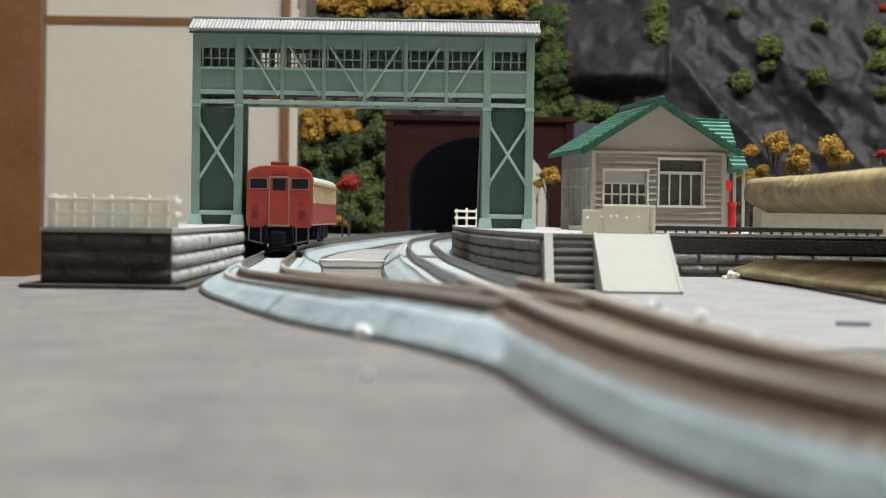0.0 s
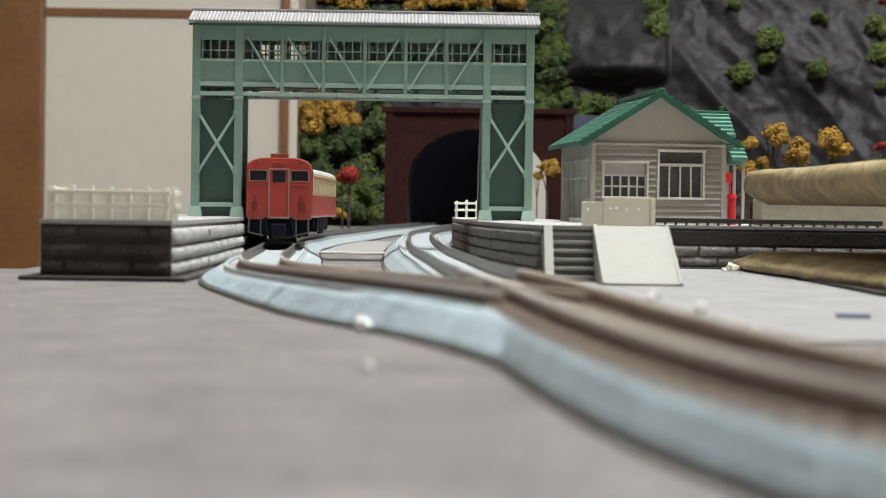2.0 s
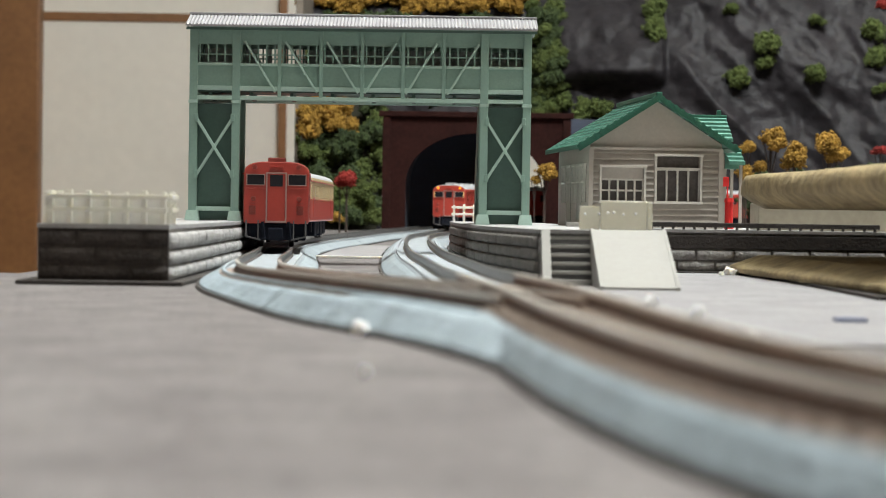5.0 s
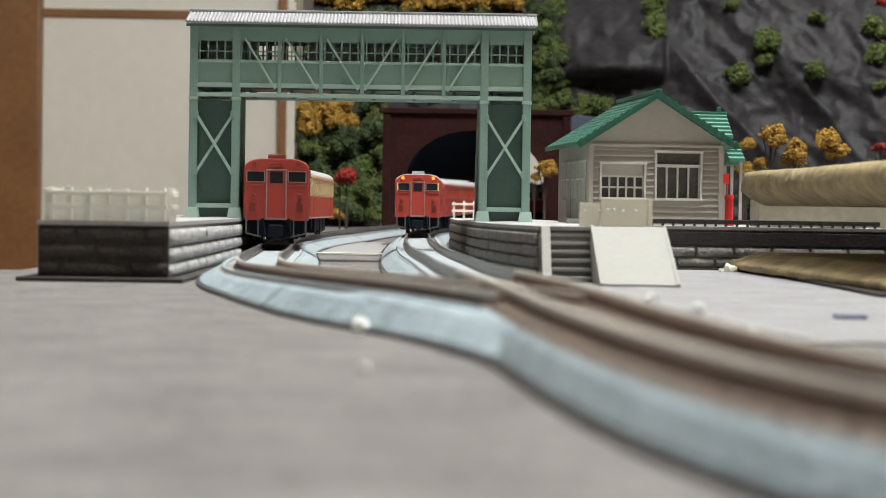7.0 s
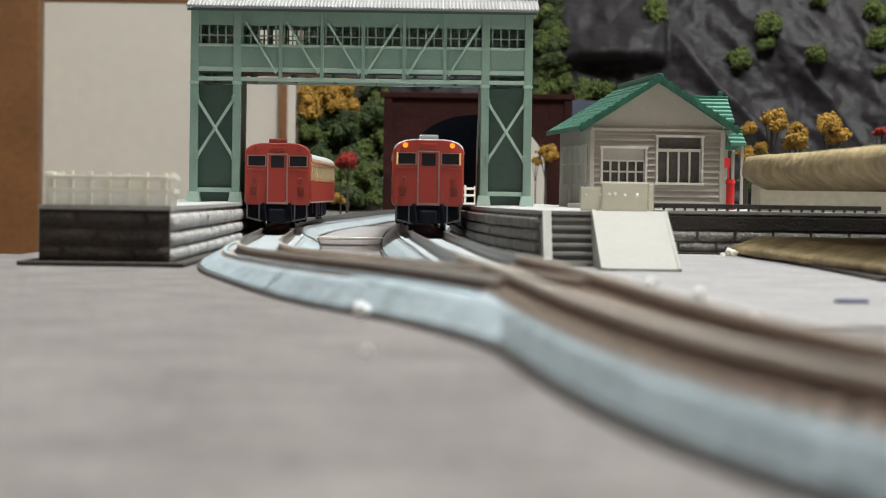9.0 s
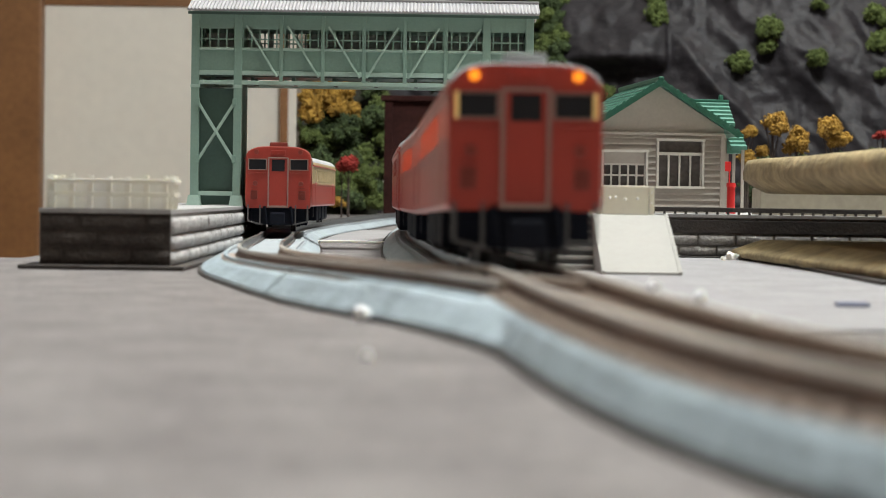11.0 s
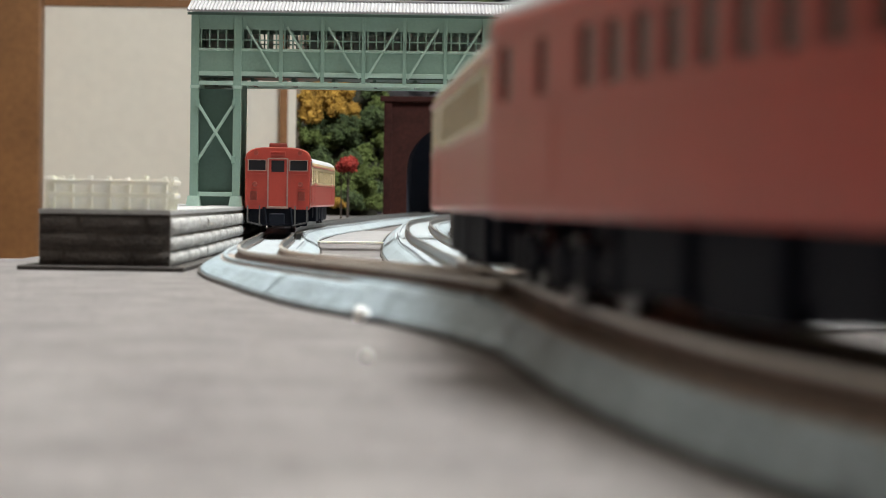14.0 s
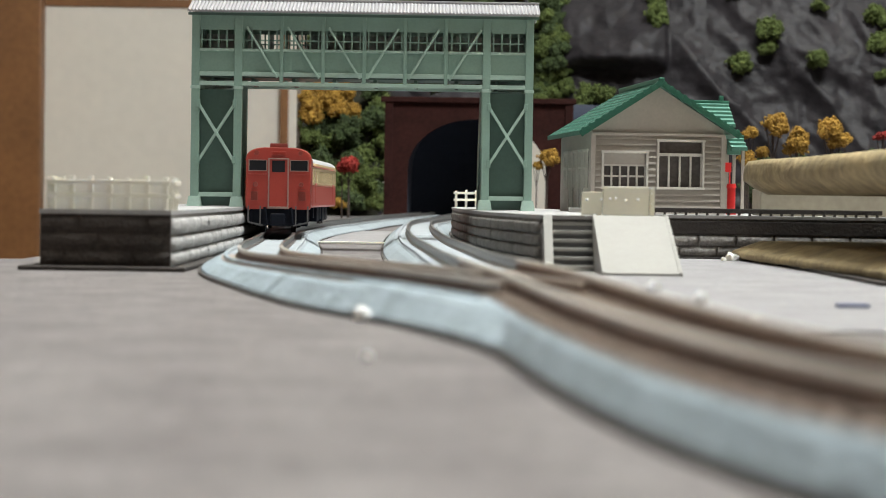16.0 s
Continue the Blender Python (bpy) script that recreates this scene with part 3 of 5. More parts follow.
def footbridge():
    root = thing("footbridge", -24.5, 633, 12.55, 0, "green covered station footbridge with corrugated grey roof", "footbridge")
    depth = 17.0
    cols = (-48.7, -36.2, 36.8, 49.4)
    for y in (0.0, depth):
        for x in cols:
            c = boxed("column", (x - 1.2, x + 1.2, y - 1.2, y + 1.2, 0.1, 57.0), M["green"], root, 0.2)
            bm = bmesh.new()
            bmesh.ops.create_cone(bm, cap_ends=True, segments=4, radius1=3.0, radius2=2.3, depth=3.0, matrix=Matrix.Translation((x, y, 1.5)) @ Matrix.Rotation(math.pi / 4, 4, "Z"))
            part("footing", bm, M["green_pale"], c)
            if y == 0.0:
                boxed("collar", (x - 1.4, x + 1.4, -1.4, 1.4, 34.6, 35.5), M["green_pale"], c, 0.1)
    for a, b in ((cols[0], cols[1]), (cols[2], cols[3])):
        boxed("tower_panel", (a + 0.9, b - 0.9, 1.4, 2.0, 0.2, 34.5), M["green_shaded"], root)
        boxed("tower_panel", (a + 0.9, b - 0.9, depth - 2, depth - 1.4, 0.2, 34.5), M["green_shaded"], root)
        for x in (a + 0.5, b - 0.5):
            boxed("tower_side", (x - 0.3, x + 0.3, 2.2, depth - 2.2, 0.2, 34.5), M["green"], root)
        for x, sgn in ((a, 1), (b, -1)):
            bm = bmesh.new()
            box(bm, x - 1.5 if sgn < 0 else x + 0.3, x - 0.3 if sgn < 0 else x + 1.5, -1.6, -0.6, 29.2, 31.4, 0.15)
            part("gusset", bm, M["green"], root)
            bm = bmesh.new()
            box(bm, x - 1.5 if sgn < 0 else x + 0.3, x - 0.3 if sgn < 0 else x + 1.5, -1.6, -0.6, 12.6, 14.8, 0.15)
            part("gusset", bm, M["green"], root)
        for p, q in (((a + 0.9, -0.9, 30.3), (b - 0.9, -0.9, 13.2)), ((b - 0.9, -0.6, 30.3), (a + 0.9, -0.6, 13.2))):
            bm = bmesh.new()
            bar(bm, p, q, 1.25, 0.8)
            part("brace", bm, M["green_pale"], root)
        boxed("cross_bar", (a, b, -0.6, 0.6, 2.9, 4.2), M["green_pale"], root, 0.15)
    for y, sg in ((0.0, -1), (depth, 1)):
        wall = boxed("side_wall", (-48, 49, y - 0.35, y + 0.35, 39.0, 46.0), M["green"], root)
        boxed("side_wall", (-48, 49, y - 0.35, y + 0.35, 52.0, 57.2), M["green"], root)
        ya, yb = sorted((y, y + sg * 1.1))
        boxed("lower_chord", (-49, 50, ya, yb, 35.6, 36.8), M["green_pale"], root, 0.15)
        boxed("deck_chord", (-48, 49, ya, yb, 38.4, 39.7), M["green_pale"], root, 0.15)
        boxed("window_sill", (-48, 49, ya, yb, 45.7, 46.5), M["green_pale"], root, 0.15)
        for x in (-23.5, -11.3, 0.8, 12.8, 24.8):
            boxed("stud", (x - 0.55, x + 0.55, *sorted((y + sg * 0.3, y + sg * 1.2)), 36.5, 57.0), M["green"], root, 0.1)
        x = -47.0
        while x < 48.5:
            boxed("mullion", (x - 0.22, x + 0.22, y - 0.3, y + 0.3, 46, 52), M["green"], root)
            x += 2.45
        boxed("glazing_bar", (-48, 49, y - 0.25, y + 0.25, 48.8, 49.2), M["green"], root)
        # Rear panes are pale to stand in for light from behind.
        if y:
            for xa, xb in ((-47.5, -31.5), (-29.0, -27.2), (-16.0, -8.0), (-7.8, 12.6), (13.0, 24.6), (25.0, 48.5)):
                boxed("window_pane", (xa, xb, y - 0.5, y - 0.4, 46.2, 52), M["pane"], root)
        for xa, xb in ((-33.7, -24.7), (-21.7, -12.4), (-9.6, -0.4), (10.8, 1.6), (22.8, 13.8), (35.1, 25.9)):
            bm = bmesh.new()
            bar(bm, (xa, y + sg * 1.3, 52.9), (xb, y + sg * 1.3, 38.0), 1.05, 0.6)
            part("truss_diagonal", bm, M["green_pale"], root)
    for x in (-48.7, 49.4):
        boxed("end_wall", (x - 0.4, x + 0.4, 1.3, depth - 1.3, 39, 57), M["green"], root)
    boxed("deck", (-48, 49, 0.6, depth - 0.6, 38.0, 38.9), M["green_shaded"], root)
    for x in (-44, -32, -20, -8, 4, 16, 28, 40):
        boxed("floor_beam", (x - 0.5, x + 0.5, 1.4, depth - 1.4, 36, 37.9), M["green_shaded"], root)
    bm = bmesh.new()
    corrugated(bm, -51.0, 52.2, -3.4, 57.6, depth / 2, 61.4)
    part("roof", bm, M["corrugated"], root, "grey corrugated roof sheet")
    bm = bmesh.new()
    corrugated(bm, -51.0, 52.2, depth + 3.4, 57.6, depth / 2, 61.4)
    part("roof", bm, M["corrugated"], root, "grey corrugated roof sheet")
    boxed("ridge_cap", (-51.2, 52.4, depth / 2 - 0.8, depth / 2 + 0.8, 61.3, 62.0), M["corrugated"], root, 0.2)
    boxed("eave_board", (-50.8, 52.0, -3.2, -2.6, 56.0, 56.75), M["green_shaded"], root)
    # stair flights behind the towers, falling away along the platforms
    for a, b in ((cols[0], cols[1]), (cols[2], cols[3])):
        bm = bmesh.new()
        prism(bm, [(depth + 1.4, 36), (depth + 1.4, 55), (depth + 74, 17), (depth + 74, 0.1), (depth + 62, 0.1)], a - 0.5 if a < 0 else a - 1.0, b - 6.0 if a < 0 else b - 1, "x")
        part("stair_flight", bm, M["green_shaded"], root, "covered stair flight in shade-darkened green")


footbridge()


# ---- platforms ----
def stone_mesh(w, h, d=1.0, soft=1.1):
    bm = bmesh.new()
    box(bm, -w / 2, w / 2, -d, 1.2, -h / 2, h / 2, 0.0)
    front = [e for e in bm.edges if all(v.co.y < 0 for v in e.verts)]
    bmesh.ops.bevel(bm, geom=front, offset=min(soft, h * 0.36), segments=2, profile=0.5, affect="EDGES")
    for v in bm.verts:
        v.co.y += 0.22 * noise.noise(Vector((v.co.x * 0.5, v.co.z * 0.9, w)))
    for f in bm.faces:
        f.smooth = True
    return bm


STONES = {}


def stone_row(root, a, b, z0, z1, step, offset, mat="stone"):
    """A row of rounded facing stones from a to b; they face to the left of the way from b to a."""
    a, b = Vector(a), Vector(b)
    d = (b - a).normalized()
    length = (b - a).length
    ang = math.degrees(math.atan2(d.y, d.x))
    x = offset - step
    while x < length:
        lo, hi = max(x, 0) + 0.15, min(x + step, length) - 0.15
        if hi - lo > 0.8:
            key = (round(hi - lo, 1), round(z1 - z0, 1), mat)
            if key not in STONES:
                ob = part("stone", stone_mesh(hi - lo, z1 - z0 - 0.3, soft=0.55 if mat == "stone" else 1.1), M[mat], root)
                STONES[key] = ob.data
            else:
                ob = new("stone", STONES[key])
                ob.parent = root
            p = a + d * ((lo + hi) / 2)
            ob.matrix_basis = pose(p.x * MM, p.y * MM, (z0 + z1) / 2 * MM, 0, 0, ang)
        x += step


def slab(name, outline, z0, z1, mat, root, label=""):
    bm = bmesh.new()
    prism(bm, outline, z0, z1, "z")
    return part(name, bm, mat, root, label)


def platform(name, outline, faces, z1, label, rows, length=22.0, mat="stone"):
    root = thing(name, label=label, category="platform")
    c = Vector((sum(p[0] for p in outline) / len(outline), sum(p[1] for p in outline) / len(outline)))
    slab("core", outline, 0, z1 - 0.9, M["stone"], root)
    grown = [tuple(Vector(p) + (Vector(p) - c).normalized() * 0.9) for p in outline]
    slab("paving", grown, z1 - 0.9, z1, M["platform_top"], root, "pale grey platform paving with kerb edge")
    for (i, j, off) in faces:
        for k, (za, zb) in enumerate(rows):
            stone_row(root, outline[i], outline[j], za, zb, length, off + length / 2 * (k % 2), mat)
    return root


left_platform = platform("platform", [(-82.8, 442), (-55.8, 442), (-56.5, 510), (-58.6, 600), (-60.5, 700), (-64, 760), (-96, 760), (-92, 600)],
                         ((1, 2, 3), (2, 3, 2), (3, 4, 5)), 12.5, "stone-faced island platform with pale paved top", ((0.9, 3.9), (4.0, 7.2), (7.3, 11.0)), 24.0, "stone_lit")
boxed("end_board", (-82.6, -56.0, 441.6, 442.1, 1.0, 11.4), M["brown_stone"], left_platform)
for za, zb, off in ((0.9, 4.3, 5), (4.3, 8.0, 12), (8.0, 11.5, 8)):
    stone_row(left_platform, (-82.8, 442), (-55.8, 442), za, zb, 14.0, off, "brown_stone")
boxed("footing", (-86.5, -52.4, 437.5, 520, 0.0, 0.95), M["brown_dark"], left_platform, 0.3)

right_platform = platform("platform", [(22, 482), (13.5, 556), (9.5, 612), (6.0, 700), (4.2, 790), (3.8, 880), (34, 880), (46, 700), (50.5, 590), (50.5, 482)],
                          ((1, 0, 1), (2, 1, 3), (3, 2, 5), (4, 3, 2)), 12.5, "curved stone-faced platform with pale paved top", ((0.2, 2.8), (2.8, 5.5), (5.5, 8.2), (8.2, 11.0)), 26.0)
stone_row(right_platform, (22, 482), (50.5, 482), 0.4, 11.0, 9.4, 5)

back_platform = platform("platform", [(51.2, 595), (240, 595), (240, 900), (51.2, 900)], ((0, 1, 4),), 12.3,
                         "long dark stone platform wall carrying the station house", ((0.8, 3.6), (3.7, 6.9)), 10.5, "stone_mid")
boxed("wall_band", (51.4, 240, 594.2, 595, 7.0, 10.7), M["brown_dark"], back_platform, 0.2)
boxed("edge_rail", (51.4, 122, 595.5, 597, 12.9, 14.2), M["brown_dark"], back_platform, 0.2)
for i in range(24):
    boxed("rail_foot", (52.5 + i * 2.95, 53.1 + i * 2.95, 595.6, 596.8, 12.3, 13.0), M["brown_dark"], back_platform)
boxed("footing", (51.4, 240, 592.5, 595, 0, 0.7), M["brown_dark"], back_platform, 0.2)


def fence(x, y, z, rz, length, n, label, backed=False):
    root = thing("fence", x, y, z, rz, label, "fence", "white platform fences")
    for i in range(n):
        px = length * i / (n - 1)
        boxed("post", (px - 0.5, px + 0.5, -0.5, 0.5, 0, 6.6 + 0.4 * ((i * 3) % 4) / 3), M["white_plastic"], root, 0.12)
    for zz in (2.5, 5.2):
        boxed("rail", (-1, length + 1, -0.95, -0.2, zz, zz + 0.95), M["white_plastic"], root, 0.12)
    if backed:
        boxed("backing_sheet", (-0.4, length + 0.4, 1.0, 1.5, 0, 5.6), M["fence_sheet"], root, 0.1, label="translucent white sheet behind the fence")


fence(-80.6, 444.5, 12.5, 0, 23.2, 7, "white plastic platform end fence with posts", True)
fence(-81.8, 446.5, 12.5, 94, 26, 6, "white plastic platform side fence with posts")
fence(-56.6, 447, 12.5, 90.5, 9, 3, "white plastic platform side fence with posts")
fence(5.3, 858, 12.5, 0, 12, 4, "white plastic fence at the platform end")

# steps, ramp and screen at the platform's near end
st = thing("platform_steps", 22.5, 481, 0, 0, "grey plastic steps up to the platform", "steps")
for i in range(6):
    z = 0.8 + i * 1.9
    boxed("step", (2.0, 11.0, -10.0 + i * 1.75, -1.3, z, z + 0.75), M["ivory"], st, 0.1)
    boxed("riser", (2.0, 11.0, -9.2 + i * 1.75, -1.3, z - 1.25, z), M["grey_dark"], st)
bm = bmesh.new()
prism(bm, [(-12.5, 0.05), (-12.5, 1.8), (-2.0, 12.55), (-1.0, 12.55), (-1.0, 0.05)], 0.0, 1.9, "x")
part("stringer", bm, M["ivory"], st)
rp = thing("ramp", 33.6, 481, 0, 0, "pale ivory plastic ramp up to the platform end", "ramp")
bm = bmesh.new()
prism(bm, [(-33, 0.05), (-33, 0.8), (-2.0, 12.6), (-1.0, 12.6), (-1.0, 0.05)], 0.0, 16.6, "x")
part("ramp_deck", bm, M["ivory"], rp)
for a in (-0.1, 16.0):
    bm = bmesh.new()
    prism(bm, [(-33.3, 0.05), (-33.3, 1.0), (-1.6, 12.9), (-0.8, 12.9), (-0.8, 0.05)], a, a + 0.7, "x")
    part("ramp_kerb", bm, M["ivory"], rp)
sc = thing("screen_fence", 32, 496, 12.5, 0, "translucent ivory plastic screen on the platform end", "screen")
boxed("screen_panel", (0, 4.8, 0, 0.9, 0, 5.4), M["ivory_gloss"], sc, 0.2)
boxed("screen_panel", (4.9, 15.6, -0.5, 0.5, 0, 6.6), M["ivory_gloss"], sc, 0.2)
boxed("screen_post", (15.7, 16.9, -0.8, 0.6, 0, 6.4), M["ivory_gloss"], sc, 0.3)
# Glossy white studs stand in for the screen's bright holes.
for x, z in ((1.3, 3.6), (4.6, 3.7), (6.6, 3.9), (7.9, 4.0), (10.2, 3.6), (13.0, 3.8), (16.2, 5.2), (16.2, 2.8)):
    bm = bmesh.new()
    bmesh.ops.create_icosphere(bm, subdivisions=2, radius=0.33, matrix=Matrix.Translation((x, -0.55 if x > 4.8 else -0.05, z)))
    part("stud", bm, M["white_gloss"], sc)


# ---- station house ----
def roof_tiles(name, root, xa, za, xb, zb, y0, y1, rows, mat):
    """Stepped tile courses between the eave (xa, za) and the ridge (xb, zb)."""
    for i in range(rows):
        t0, t1 = i / rows, (i + 1) / rows
        x0, x1 = xa + (xb - xa) * t0, xa + (xb - xa) * t1
        w0, w1 = za + (zb - za) * t0, za + (zb - za) * t1
        bm = bmesh.new()
        prism(bm, [(x0, w0 + 1.25), (x1, w1 + 0.3), (x1, w1 - 0.5), (x0, w0 - 0.1)], y0, y1)
        part(name, bm, mat, root)
    n = int((y1 - y0) / 2.2)
    for k in range(n):
        bm = bmesh.new()
        y = y0 + (k + 0.5) * (y1 - y0) / n
        bar(bm, (xa, y, za + 1.0), (xb, y, zb + 0.7), 0.35, 0.4)
        part("roof_batten", bm, mat, root)


def lattice(root, x0, x1, z0, z1, y, nx, nz, name="window"):
    w = boxed(name, (x0, x1, y + 0.9, y + 1.1, z0, z1), M["house_glass"], root)
    t = 0.5
    for i in range(nx + 1):
        x = x0 + (x1 - x0) * i / nx
        boxed("window_frame", (x - t / 2, x + t / 2, y - 0.1, y + 0.7, z0, z1), M["house_frame"], w)
    for i in range(nz + 1):
        z = z0 + (z1 - z0) * i / nz
        boxed("window_frame", (x0 - t / 2, x1 + t / 2, y - 0.12, y + 0.68, z - t / 2, z + t / 2), M["house_frame"], w)
    return w


def station_house():
    root = thing("station_house", 63.2, 634, 12.32, 5.6, "small beige clapboard station house with green tiled roof", "station house")
    root.scale = (1, 1, 1.04)
    W, Dp = 19.8, 58.0
    wins = ((-16.2, -3.6, 7.4, 17.0), (0.2, 13.2, 7.4, 20.4))
    z = 0.0
    while z < 22.0:
        cuts = sorted([(a, b) for a, b, lo, hi in wins if z + 0.9 > lo and z < hi])
        x = -W
        for a, b in cuts + [(W, W)]:
            if a - x > 0.4:
                bm = bmesh.new()
                prism(bm, [(0.0, z), (-1.15, z), (-1.1, z + 0.25), (-0.1, z + 1.7), (0.0, z + 1.7)], x, a, "x")
                part("clapboard", bm, M["house_wall"], root)
            x = b
        z += 1.75
    bm = bmesh.new()
    xs = [-W, -16.2, -3.6, 0.2, 13.2, W]
    for i in range(5):
        mid = (xs[i] + xs[i + 1]) / 2
        hole = next(((lo, hi) for a, b, lo, hi in wins if a < mid < b), None)
        for lo, hi in ([(0, 22.4)] if not hole else [(0, hole[0]), (hole[1], 22.4)]):
            boxed("front_wall", (xs[i], xs[i + 1], 0.0, 1.0, lo, hi), M["house_wall"], root)
    bm.free()
    bm = bmesh.new()
    prism(bm, [(-W, 22.4), (-W, 23.9), (0, 35.9), (W, 23.9), (W, 22.4)], -0.3, 1.0)
    part("gable", bm, M["house_wall"], root)
    boxed("gable_band", (-W, W, -1.5, -0.3, 22.0, 22.8), M["house_wall"], root, 0.1)
    for x in (-W, W - 1.0):
        boxed("side_wall", (x, x + 1.0, 1.0, Dp, 0, 23.8), M["house_wall"], root)
    boxed("back_wall", (-W, W, Dp, Dp + 1, 0, 22.4), M["house_wall"], root)
    boxed("room_floor", (-W + 1, W - 1, 1, Dp, 0.05, 0.4), M["house_wall"], root)
    for x in (-W - 0.3, W - 1.0):
        boxed("corner_board", (x, x + 1.3, -1.3, 0.2, 0, 22.4), M["house_wall"], root, 0.1)
    lattice(root, *wins[0][:2], 7.4, 13.6, 0.1, 5, 2)
    boxed("window_screen", (-16.0, -3.8, 0.1, 0.8, 13.8, 17.0), M["house_wall"], root)
    lattice(root, 0.2, 13.2, 7.4, 16.6, 0.1, 4, 1)
    boxed("transom", (0.3, 13.1, 0.9, 1.0, 17.2, 20.3), M["house_glass"], root)
    for a, b, lo, hi in wins:
        for zz in (lo - 0.5, hi):
            boxed("window_sill", (a - 0.8, b + 0.8, -1.9, -0.2, zz, zz + 0.7), M["house_frame"], root, 0.1)
        for xx in (a - 0.6, b):
            boxed("window_jamb", (xx, xx + 0.6, -1.45, 0.1, lo, hi), M["house_frame"], root)
    boxed("window_head", (0.0, 13.4, -0.7, 0.4, 16.6, 17.2), M["house_frame"], root)
    for i, y in enumerate((5, 14, 23, 33, 43)):
        wz = (1.0, 17.5) if i in (1, 3) else (7.0, 17.5)
        boxed("side_window", (-W - 0.15, -W + 0.1, y, y + 6.5, *wz), M["house_glass"], root)
        for yy in (y, y + 3.0, y + 6.2):
            boxed("window_jamb", (-W - 0.55, -W, yy, yy + 0.6, *wz), M["house_frame"], root)
        boxed("window_head", (-W - 0.6, -W, y, y + 6.8, 17.5, 18.2), M["house_frame"], root)
        boxed("window_sill", (-W - 0.6, -W, y, y + 6.8, 12.6, 13.1), M["house_frame"], root)
    for s in (-1, 1):
        roof_tiles("roof_tile", root, s * 23.8, 22.0, 0, 36.4, -3.6, Dp + 4, 11, M["house_roof"])
        bm = bmesh.new()
        prism(bm, [(s * 24.3, 22.9), (0, 37.7), (0, 35.9), (s * 23.3, 21.4)], -4.2, -3.5)
        part("barge_board", bm, M["house_trim"], root, "dark green barge board")
        for k in range(12):
            u = (k + 0.5) / 12
            bm = bmesh.new()
            bmesh.ops.create_cone(bm, cap_ends=True, segments=8, radius1=0.65, radius2=0.6, depth=1.3,
                                  matrix=Matrix.Translation((s * 24.0 * (1 - u), -3.9, 22.9 + 14.4 * u)) @ Matrix.Rotation(math.pi / 2, 4, "X"))
            part("verge_tile", bm, M["house_trim"], root)
    boxed("ridge_tile", (-0.9, 0.9, -4.2, Dp + 4.2, 37.0, 38.4), M["house_trim"], root, 0.4)
    for x0, x1, ya, za, yb, zb, rows in ((19.0, 31.5, 35.0, 26.2, 46.0, 33.6, 6), (29.5, 34.5, 31.0, 19.2, 38.0, 23.0, 3)):
        wing_roof = boxed("porch_roof", (x0 + 0.3, x1 - 0.3, yb, yb + 8, zb - 5, zb), M["house_roof"], root)
        for i in range(rows):
            y0, y1 = ya + (yb - ya) * i / rows, ya + (yb - ya) * (i + 1) / rows
            w0, w1 = za + (zb - za) * i / rows, za + (zb - za) * (i + 1) / rows
            bm = bmesh.new()
            prism(bm, [(y0, w0 + 0.9), (y1, w1 + 0.2), (y1, w1 - 0.6), (y0, w0 - 0.2)], x0, x1, "x")
            part("porch_tile", bm, M["house_roof"], wing_roof)
        boxed("porch_ridge", (x0, x1 + 0.4, yb - 0.7, yb + 0.7, zb, zb + 0.9), M["house_trim"], wing_roof, 0.25)
    boxed("porch_wall", (19.9, 30.5, 39, 53, 0.1, 27.4), M["house_wall"], root)
    for yp in (32, 44):
        boxed("porch_post", (33.0, 33.9, yp, yp + 0.9, 0, 19.2), M["house_wall"], root)
    boxed("porch_finial", (28.6, 30.0, 45.4, 46.6, 34.3, 36.0), M["house_trim"], root, 0.3)
    return root


station_house()

box_root = thing("post_box", 85.9, 640, 12.32, 0, "bright red cylindrical post box beside the station house", "post box")
for nm, r1, r2, z0, z1 in (("pedestal", 1.5, 1.5, 0, 0.9), ("drum", 1.25, 1.25, 0.9, 8.0), ("cap", 1.55, 1.3, 8.0, 9.2)):
    bm = bmesh.new()
    bmesh.ops.create_cone(bm, cap_ends=True, segments=24, radius1=r1, radius2=r2, depth=z1 - z0, matrix=Matrix.Translation((0, 0, (z0 + z1) / 2)))
    part(nm, bm, M["post_red"], box_root)
vend = thing("red_sign", 87.5, 668, 12.32, 0, "small red sign on thin posts", "sign")
for x in (-1.0, 1.6):
    boxed("post", (x - 0.2, x + 0.2, -0.2, 0.2, 0, 15), M["post_red"], vend)
boxed("sign_board", (-1.4, 2.0, -0.4, 0.4, 13.0, 16.0), M["post_red"], vend, 0.1)
boxed("bench", (35.5, 40.5, 606, 610, 12.5, 13.8), M["ivory"], None, 0.2)
tagged(bpy.data.objects["bench"], "small pale platform bench block on the paving", "bench")
boxed("crate", (41.2, 43.6, 612, 615, 12.5, 13.9), M["brown_dark"], None, 0.3)
tagged(bpy.data.objects["crate"], "tiny dark brown crate on the platform", "crate")


